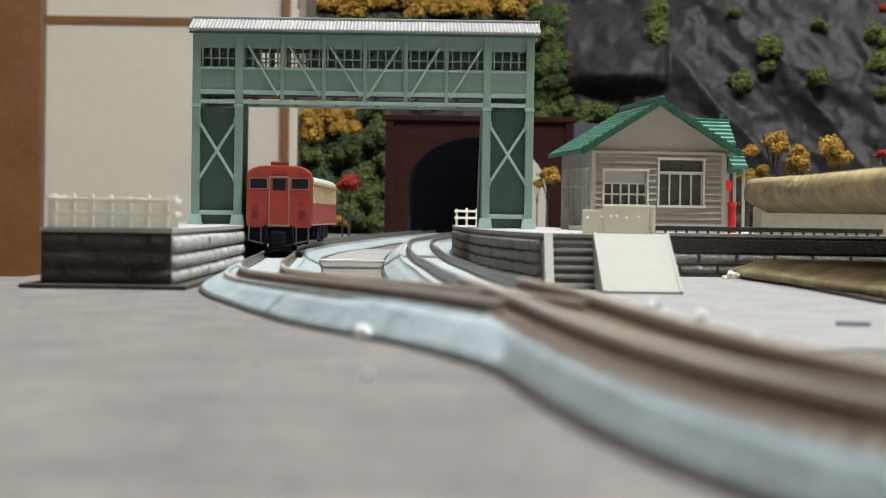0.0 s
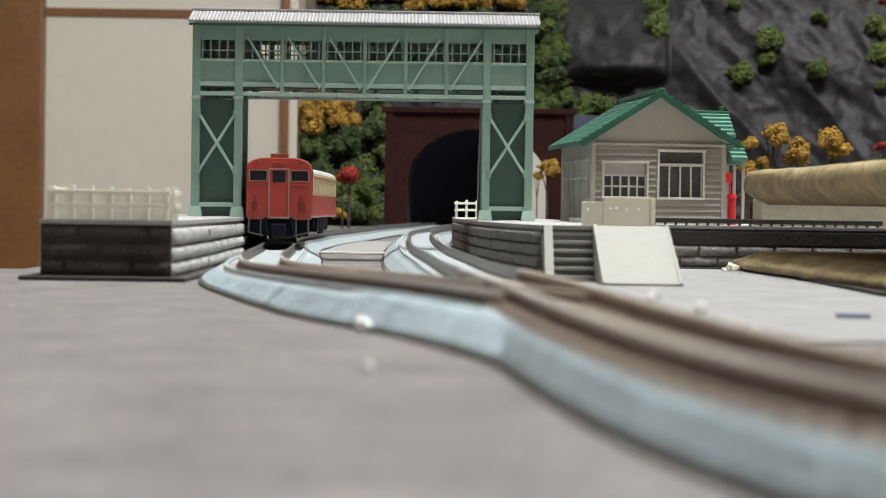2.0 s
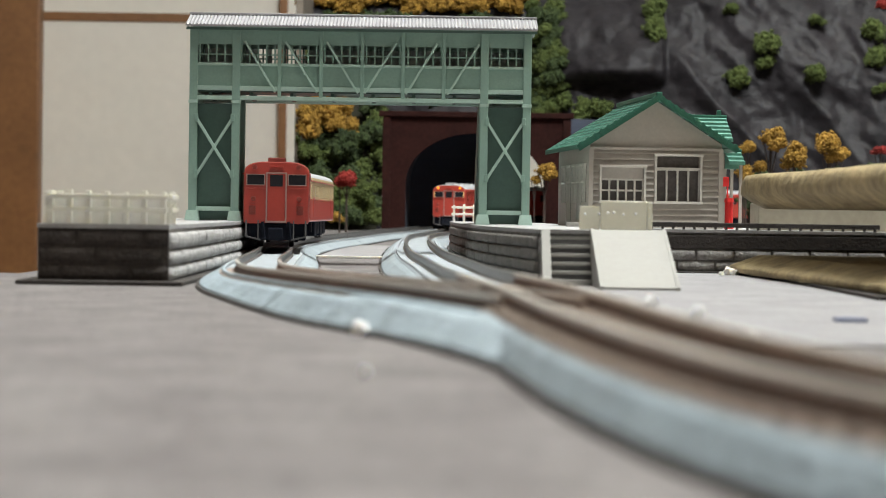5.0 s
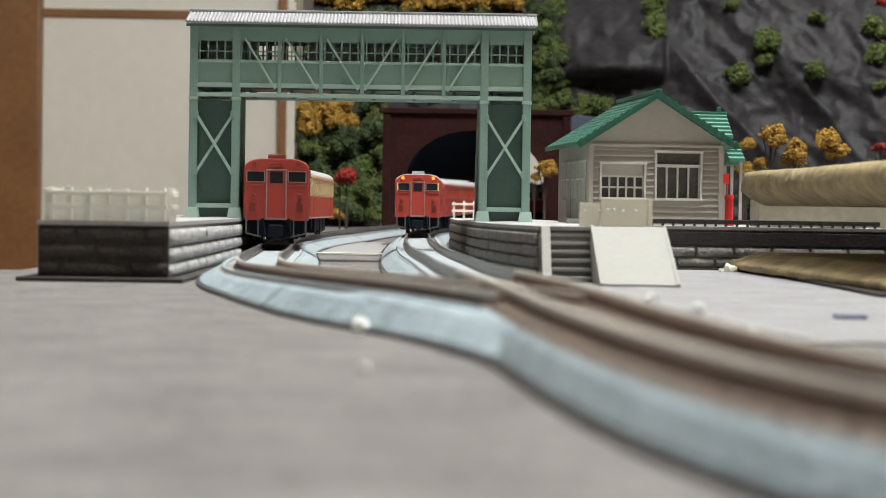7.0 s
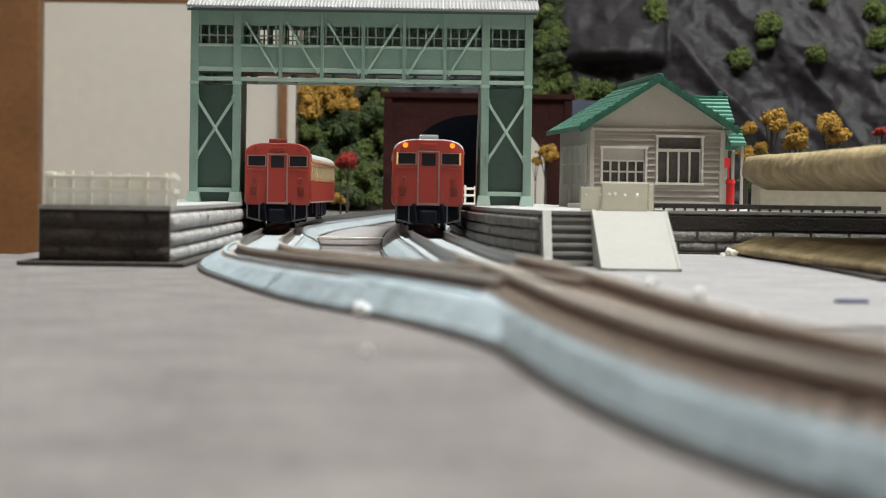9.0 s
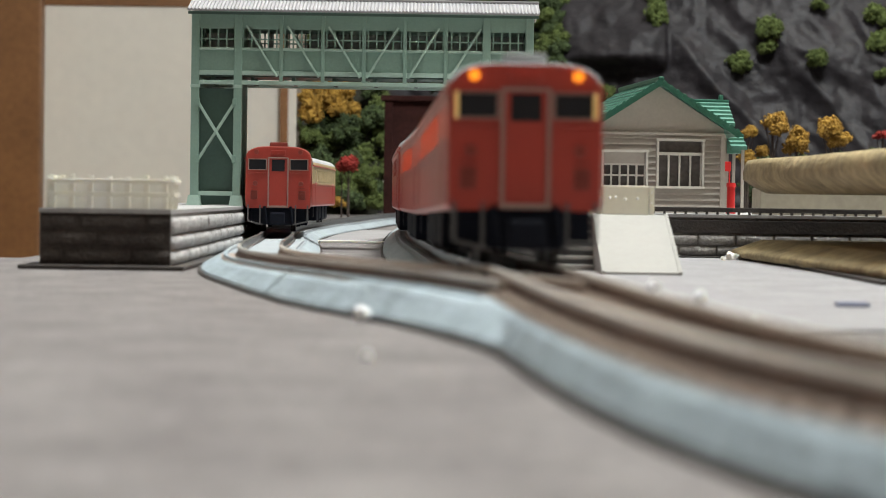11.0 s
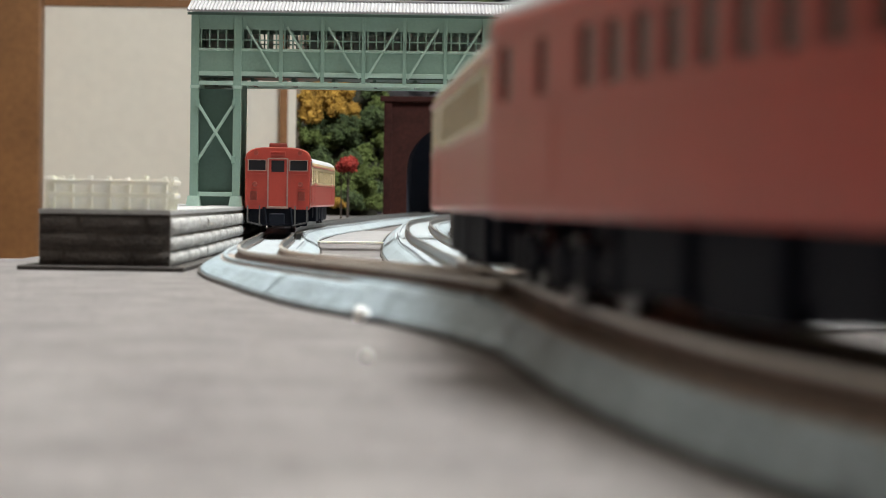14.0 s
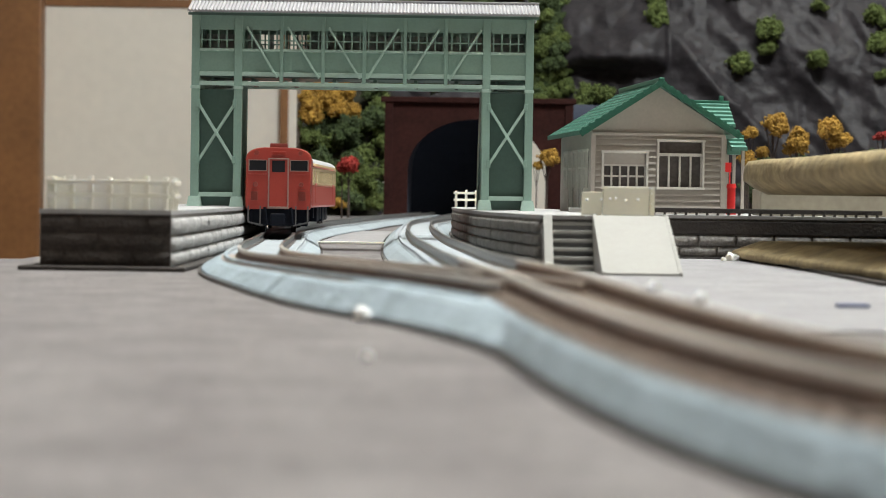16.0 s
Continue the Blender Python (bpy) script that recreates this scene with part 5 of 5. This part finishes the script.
for px, py, pz, size, var, sq, tall in ((79.8, 1575, 116.2, 17.5, 159, 1, 0),
                               (83.3, 1575, 125.0, 19.1, 160, 1, 0),
                               (82.1, 1575, 148.6, 14.7, 161, 1, 0),
                               (83.6, 1575, 117.4, 15.9, 162, 1, 0),
                               (75.0, 1575, 115.0, 19.0, 173, 1, 0),
                               (75.9, 1575, 138.0, 14.6, 175, 1, 0),
                               (68.3, 1575, 161.0, 16.9, 176, 1, 0),
                               (81.6, 1575, 127.9, 17.9, 179, 1, 0),
                               (72.6, 1575, 156.2, 15.9, 180, 1, 0),
                               (74.3, 1575, 158.3, 17.6, 181, 1, 0),
                               (76.6, 1575, 102.9, 15.6, 182, 1, 0),
                               (69.3, 1575, 100.7, 14.2, 184, 1, 0),
                               (62.9, 1592, 103.3, 15.7, 186, 0.7, 0),):
    plant(px, py, pz, size, "leaf_dark", var, sq, tall, "dense green foam foliage beside the tunnel", "bush", True)
for px, py, pz, size, var, sq, tall in ((65.3, 1592, 104.5, 14.8, 193, 0.7, 0),
                               (74.8, 1592, 99.4, 14.3, 199, 0.7, 0),
                               (78.2, 1592, 106.4, 11.1, 201, 0.7, 0),
                               (77.8, 1592, 101.5, 10.2, 205, 0.7, 0),
                               (-99.3, 1650, 151.5, 26.1, 226, 1, 0),
                               (-87.7, 1650, 158.8, 26.1, 227, 1, 0),
                               (-75.9, 1650, 154.9, 26.1, 228, 1, 0),
                               (-64.2, 1650, 158.7, 26.1, 229, 1, 0),
                               (-52.5, 1650, 158.9, 26.1, 230, 1, 0),
                               (-40.8, 1650, 159.1, 26.1, 231, 1, 0),
                               (-29.1, 1650, 161.0, 26.1, 232, 1, 0),
                               (-17.3, 1650, 156.0, 26.1, 233, 1, 0),
                               (-5.5, 1650, 154.0, 26.1, 234, 1, 0),):
    plant(px, py, pz, size, "leaf_dark", var, sq, tall, "dense green foam foliage beside the tunnel", "bush", True)
for px, py, pz, size, var, sq, tall in ((6.2, 1650, 154.1, 26.1, 235, 1, 0),
                               (17.9, 1650, 156.2, 26.1, 236, 1, 0),
                               (29.5, 1650, 162.7, 26.1, 237, 1, 0),
                               (41.3, 1650, 157.2, 26.1, 238, 1, 0),
                               (53.1, 1650, 154.5, 26.1, 239, 1, 0),
                               (62.1, 1600, 119.5, 25.3, 250, 1.0, 0),):
    plant(px, py, pz, size, "leaf_dark", var, sq, tall, "dense green foam foliage beside the tunnel", "bush", True)
for px, py, pz, size, var, sq, tall in ((-107.2, 1652.7581203565499, 179.0, 15.7, 105, 0.9, 0),
                               (-97.7, 1630.8231980701228, 189.4, 16.2, 106, 0.9, 0),
                               (-94.2, 1635.6604127387254, 183.7, 18.9, 107, 0.9, 0),
                               (-93.4, 1628.6835004058298, 174.4, 18.1, 108, 0.9, 0),
                               (-88.9, 1640.9105565127875, 187.0, 17.7, 109, 0.9, 0),
                               (-83.7, 1640.8804309999482, 182.5, 15.8, 110, 0.9, 0),
                               (-80.6, 1644.1540149342293, 178.2, 18.4, 111, 0.9, 0),
                               (-72.1, 1650.7029263980237, 179.4, 16.4, 112, 0.9, 0),
                               (-68.5, 1652.0803258972917, 175.4, 17.0, 113, 0.9, 0),
                               (-66.3, 1631.544329325478, 171.0, 21.5, 114, 0.9, 0),
                               (-58.3, 1632.1804242132325, 187.8, 19.6, 115, 0.9, 0),
                               (-59.0, 1649.9650560187974, 190.5, 17.7, 116, 0.9, 0),
                               (-50.5, 1637.0833640459164, 188.6, 19.4, 117, 0.9, 0),):
    plant(px, py, pz, size, "leaf_yellow", var, sq, tall, "golden yellow foam foliage above the footbridge", "bush", True)
for px, py, pz, size, var, sq, tall in ((-51.8, 1645.471494128761, 187.9, 21.0, 118, 0.9, 0),
                               (-40.8, 1640.1704277026643, 189.3, 19.9, 119, 0.9, 0),
                               (-39.3, 1630.6702186471618, 176.3, 15.1, 120, 0.9, 0),
                               (-38.1, 1641.550145062811, 191.2, 18.2, 121, 0.9, 0),
                               (-30.4, 1630.5360888201624, 187.8, 16.0, 122, 0.9, 0),
                               (-24.3, 1652.8067694618414, 172.3, 15.5, 123, 0.9, 0),
                               (-25.2, 1638.8621222401273, 171.7, 19.9, 124, 0.9, 0),
                               (-19.2, 1640.458613787868, 182.2, 17.6, 125, 0.9, 0),
                               (-13.2, 1646.030902722674, 192.5, 20.6, 126, 0.9, 0),
                               (-11.6, 1647.1800270759002, 183.3, 17.5, 127, 0.9, 0),
                               (-7.3, 1640.3768239451235, 188.8, 14.8, 128, 0.9, 0),
                               (2.1, 1646.1401463767054, 176.0, 20.7, 129, 0.9, 0),
                               (4.5, 1642.9881543347867, 184.2, 18.2, 130, 0.9, 0),):
    plant(px, py, pz, size, "leaf_yellow", var, sq, tall, "golden yellow foam foliage above the footbridge", "bush", True)
for px, py, pz, size, var, sq, tall in ((11.3, 1632.7479273705592, 174.8, 20.9, 131, 0.9, 0),
                               (14.1, 1649.4392516316016, 177.0, 17.6, 132, 0.9, 0),
                               (19.5, 1645.8439633331898, 174.6, 20.0, 133, 0.9, 0),
                               (22.7, 1646.6790306236187, 184.8, 15.2, 134, 0.9, 0),
                               (23.9, 1625.317838166963, 181.3, 17.0, 135, 0.9, 0),
                               (30.3, 1631.963215829352, 178.8, 21.1, 136, 0.9, 0),
                               (35.0, 1644.7928369207973, 186.2, 18.7, 137, 0.9, 0),
                               (38.7, 1654.9966104695786, 186.2, 19.3, 138, 0.9, 0),
                               (44.3, 1654.4026013258651, 178.3, 15.0, 139, 0.9, 0),
                               (47.4, 1632.6990048088833, 176.7, 17.4, 140, 0.9, 0),
                               (47.8, 1636.2703011954084, 188.5, 15.3, 141, 0.9, 0),
                               (53.8, 1641.5017307267683, 174.1, 18.2, 142, 0.9, 0),
                               (63.5, 1654.8531546666413, 182.8, 19.3, 143, 0.9, 0),):
    plant(px, py, pz, size, "leaf_yellow", var, sq, tall, "golden yellow foam foliage above the footbridge", "bush", True)
for px, py, pz, size, var, sq, tall in ((66.1, 1642.9260975126392, 192.0, 20.0, 144, 0.9, 0),
                               (-103.8, 1640, 178.5, 21.7, 209, 0.9, 0),
                               (-96.5, 1640, 179.5, 20.9, 210, 0.9, 0),
                               (-82.5, 1640, 174.3, 25.5, 211, 0.9, 0),
                               (-72.8, 1640, 182.1, 21.0, 212, 0.9, 0),
                               (-63.1, 1640, 179.4, 24.3, 213, 0.9, 0),
                               (-55.3, 1640, 178.4, 21.0, 214, 0.9, 0),
                               (-43.7, 1640, 180.4, 20.8, 215, 0.9, 0),
                               (-31.6, 1640, 182.1, 22.2, 216, 0.9, 0),
                               (-20.1, 1640, 178.1, 23.5, 217, 0.9, 0),
                               (-11.3, 1640, 181.7, 23.6, 218, 0.9, 0),
                               (-4.2, 1640, 174.6, 23.4, 219, 0.9, 0),
                               (8.0, 1640, 181.7, 22.0, 220, 0.9, 0),):
    plant(px, py, pz, size, "leaf_yellow", var, sq, tall, "golden yellow foam foliage above the footbridge", "bush", True)
for px, py, pz, size, var, sq, tall in ((19.2, 1640, 177.5, 20.4, 221, 0.9, 0),
                               (28.2, 1640, 175.7, 23.9, 222, 0.9, 0),
                               (38.3, 1640, 178.3, 24.9, 223, 0.9, 0),
                               (47.9, 1640, 175.1, 21.0, 224, 0.9, 0),
                               (57.7, 1640, 180.8, 19.6, 225, 0.9, 0),):
    plant(px, py, pz, size, "leaf_yellow", var, sq, tall, "golden yellow foam foliage above the footbridge", "bush", True)
for px, py, pz, size, var, sq, tall in ((87.7, 1575, 98.8, 16.8, 146, 1, 0),
                               (68.1, 1575, 105.3, 17.0, 150, 1, 0),
                               (72.7, 1575, 106.7, 14.3, 154, 1, 0),
                               (86.9, 1575, 109.6, 16.4, 155, 1, 0),
                               (70.1, 1575, 98.1, 15.9, 157, 1, 0),
                               (80.1, 1575, 109.3, 17.6, 163, 1, 0),
                               (80.6, 1575, 107.0, 15.0, 164, 1, 0),
                               (77.8, 1575, 115.1, 15.1, 165, 1, 0),
                               (79.6, 1575, 167.1, 15.4, 166, 1, 0),
                               (79.6, 1575, 159.6, 16.8, 167, 1, 0),
                               (83.3, 1575, 94.1, 14.9, 168, 1, 0),
                               (80.1, 1575, 137.7, 16.5, 169, 1, 0),
                               (74.2, 1575, 127.8, 14.8, 170, 1, 0),):
    plant(px, py, pz, size, "leaf_green", var, sq, tall, "dense green foam foliage beside the tunnel", "bush", True)
for px, py, pz, size, var, sq, tall in ((83.7, 1575, 131.8, 18.2, 171, 1, 0),
                               (76.7, 1575, 107.4, 16.0, 172, 1, 0),
                               (73.5, 1575, 106.4, 18.2, 174, 1, 0),
                               (84.0, 1575, 130.5, 18.2, 177, 1, 0),
                               (68.4, 1575, 150.5, 17.4, 178, 1, 0),
                               (72.3, 1575, 89.5, 17.7, 183, 1, 0),
                               (64.7, 1592, 106.4, 10.4, 188, 0.7, 0),
                               (77.4, 1592, 108.4, 10.8, 206, 0.7, 0),
                               (73.6, 1585, 147.9, 23.4, 240, 1, 0),
                               (76.0, 1585, 127.1, 23.4, 241, 1, 0),
                               (75.4, 1585, 106.2, 20.9, 242, 1, 0),
                               (78.5, 1585, 93.7, 20.9, 243, 1, 0),
                               (81.7, 1585, 164.7, 20.9, 244, 1, 0),):
    plant(px, py, pz, size, "leaf_green", var, sq, tall, "dense green foam foliage beside the tunnel", "bush", True)
for px, py, pz, size, var, sq, tall in ((67.0, 1585, 168.7, 16.7, 245, 1, 0),
                               (107.8, 1585, 92.1, 25.0, 246, 1, 0),
                               (120.2, 1585, 94.3, 19.2, 247, 1, 0),
                               (101.6, 1585, 83.6, 20.9, 248, 1, 0),
                               (93.4, 1585, 77.3, 16.7, 249, 1, 0),):
    plant(px, py, pz, size, "leaf_green", var, sq, tall, "dense green foam foliage beside the tunnel", "bush", True)
for px, py, pz, size, var, sq, tall in ((-58.4, 1330, 2.0, 16.1, 2, 0.85, 34.6),
                               (-62.8, 1335, 2.1, 9.1, 3, 0.9, 32.5),):
    plant(px, py, pz, size, "leaf_red", var, sq, tall, "small red autumn tree beside the siding", "tree", False)
for px, py, pz, size, var, sq, tall in ((62.6, 1300, 1.8, 15.7, 1, 0.8, 39.6),
                               (56.5, 1300, 1.8, 8.2, 1, 0.8, 34.7),):
    plant(px, py, pz, size, "leaf_yellow", var, sq, tall, "small yellow autumn tree behind the platform", "tree", False)
for px, py, pz, size, var, sq, tall in ((167.5, 1180, 0.8, 11.2, 0, 0.9, 53.5),
                               (180.8, 1180, 0.8, 17.4, 1, 0.9, 57.8),
                               (193.9, 1180, 0.8, 17.4, 2, 0.9, 48.6),
                               (194.5, 1180, 0.8, 11.2, 3, 0.9, 53.9),
                               (212.5, 1180, 0.8, 18.0, 4, 0.9, 56.1),
                               (217.2, 1180, 0.8, 14.3, 5, 0.9, 49.9),
                               (166.1, 1180, 0.8, 12.4, 6, 0.9, 38.9),
                               (175.4, 1180, 0.8, 9.3, 7, 0.9, 43.7),):
    plant(px, py, pz, size, "leaf_yellow", var, sq, tall, "small yellow autumn tree below the rock", "tree", False)
for px, py, pz, size, var, sq, tall in ((181.3, 1230, 1.2, 19.4, 0, 0.9, 34.8),
                               (176.6, 1230, 1.2, 19.4, 1, 0.9, 23.4),
                               (189.5, 1230, 1.2, 19.4, 2, 0.9, 28.4),
                               (205.6, 1230, 1.2, 22.7, 3, 0.9, 35.1),
                               (225.0, 1230, 1.2, 22.7, 4, 0.9, 35.4),
                               (244.4, 1230, 1.2, 22.7, 5, 0.9, 39.0),
                               (181.6, 1230, 1.2, 16.2, 6, 0.9, 15.4),):
    plant(px, py, pz, size, "leaf_dark", var, sq, tall, "dark green foam bush below the rock", "bush", False)
for px, py, pz, size, var, sq, tall in ((245.2, 1200, 0.9, 12.6, 2, 0.5, 53.9),):
    plant(px, py, pz, size, "leaf_red", var, sq, tall, "reddish foam bush below the rock", "bush", False)
for px, py, pz, size, var, sq, tall in ((309.0, 1520, 168.0, 12.0, 2, 0.9, 0),):
    plant(px, py, pz, size, "leaf_red", var, sq, tall, "orange foam bush high on the rock", "bush", True)


# ---- small things on the board ----
def crumb(x, y, z, size, mat, label, seed):
    bm = bmesh.new()
    bmesh.ops.create_icosphere(bm, subdivisions=2, radius=size, matrix=Matrix.Translation((0, 0, size * 0.7)))
    rng = random.Random(seed)
    for v in bm.verts:
        v.co *= rng.uniform(0.75, 1.1)
    ob = part("crumb", bm, M[mat])
    ob.matrix_world = pose(x * MM, y * MM, z * MM)
    tagged(ob, label, "crumb", "loose crumbs on the board")


crumb(-9.5, 256, rise(256), 1.15, "white_gloss", "tiny glossy white crumb on the board", 1)
crumb(-6.2, 181, rise(181), 0.5, "white_gloss", "tiny pale crumb lying on the board", 2)
# Next three crumbs are added in place of white glints along the track.
crumb(31.5, 262, 3.2, 1.0, "white_gloss", "tiny white crumb in place of a glint on the roadbed", 6)
crumb(29.6, 300, 3.2, 1.1, "white_gloss", "tiny white crumb in place of a glint on the roadbed", 7)
crumb(36.5, 250, rise(250) + 0.3, 0.9, "white_gloss", "tiny pale crumb lying on the board", 8)
crumb(77.5, 575, 0, 1.6, "white_plastic", "small white plastic scrap on the board", 3)
crumb(79.5, 578, 0, 1.1, "white_plastic", "small white plastic scrap on the board", 4)
crumb(75.0, 572, 0, 0.8, "white_plastic", "small white plastic scrap on the board", 5)
# Thin slab added to make the board paler beside the track.
bm = bmesh.new()
sheet = []
for y in [240 + 12.5 * k for k in range(29)]:
    x0 = 50.4 if y > 470 else min(right_line, key=lambda p: abs(p.y - y)).x + 13.6
    sheet.append([bm.verts.new((x, y, rise(y) + h)) for x, h in ((x0, 0.04), (x0, 0.3), (150, 0.3), (150, 0.04))])
for r_, q_ in zip(sheet, sheet[1:]):
    for k in range(4):
        bm.faces.new((r_[k], r_[(k + 1) % 4], q_[(k + 1) % 4], q_[k]))
bm.faces.new(sheet[0]), bm.faces.new(sheet[-1])
tagged(part("pale_board_slab", bm, M["pale_sheet"]), "flat pale grey slab added over the board beside the track", "ground sheet")
tagged(boxed("strip", (-44, -15.5, 722, 724, 0.1, 0.9), M["white_plastic"], None, 0.2), "thin white plastic strip between the tracks", "strip")
tagged(boxed("mat", (-42, -18, 726, 985, 0.05, 0.5), M["mat"], None), "flat grey paper strip between the tracks", "mat")
tagged(boxed("clip", (59.5, 64.5, 322, 325, 0, 1.0), M["blue_dark"], None, 0.5), "small dark blue plastic clip on the board", "clip")


def motions():
    # even running to the turnout, a short drag on it, then on round the curve
    ref = s_at(right_line, right_run, 190)
    near = [(11.0, 70.5), (11.5, -12), (12.0, -80), (12.4, -138), (13.0, -238), (14.0, -409), (14.5, -479), (15.0, -552), (15.3, -610), (16.0, -722)]

    def run(t):
        if t <= 11.0:
            return 70.5 + 160.5 * (11.0 - t)
        k = max(i for i, q in enumerate(near[:-1]) if q[0] <= t + 1e-6)
        (ta, a), (tb, b) = near[k], near[k + 1]
        before = near[k - 1] if k else (10.5, 150.8)
        after = near[k + 2] if k + 2 < len(near) else (16.5, -802)
        ma, mb = (b - before[1]) / (tb - before[0]), (after[1] - a) / (after[0] - ta)
        u, w = (t - ta) / (tb - ta), tb - ta
        return (2 * u ** 3 - 3 * u * u + 1) * a + (u ** 3 - 2 * u * u + u) * w * ma + (3 * u * u - 2 * u ** 3) * b + (u ** 3 - u * u) * w * mb

    for i, car in enumerate(passing):
        walk(car, [(k * 0.1, car_pose(right_line, right_run, ref + run(k * 0.1) + PITCH * i)) for k in range(0, 161)])


motions()
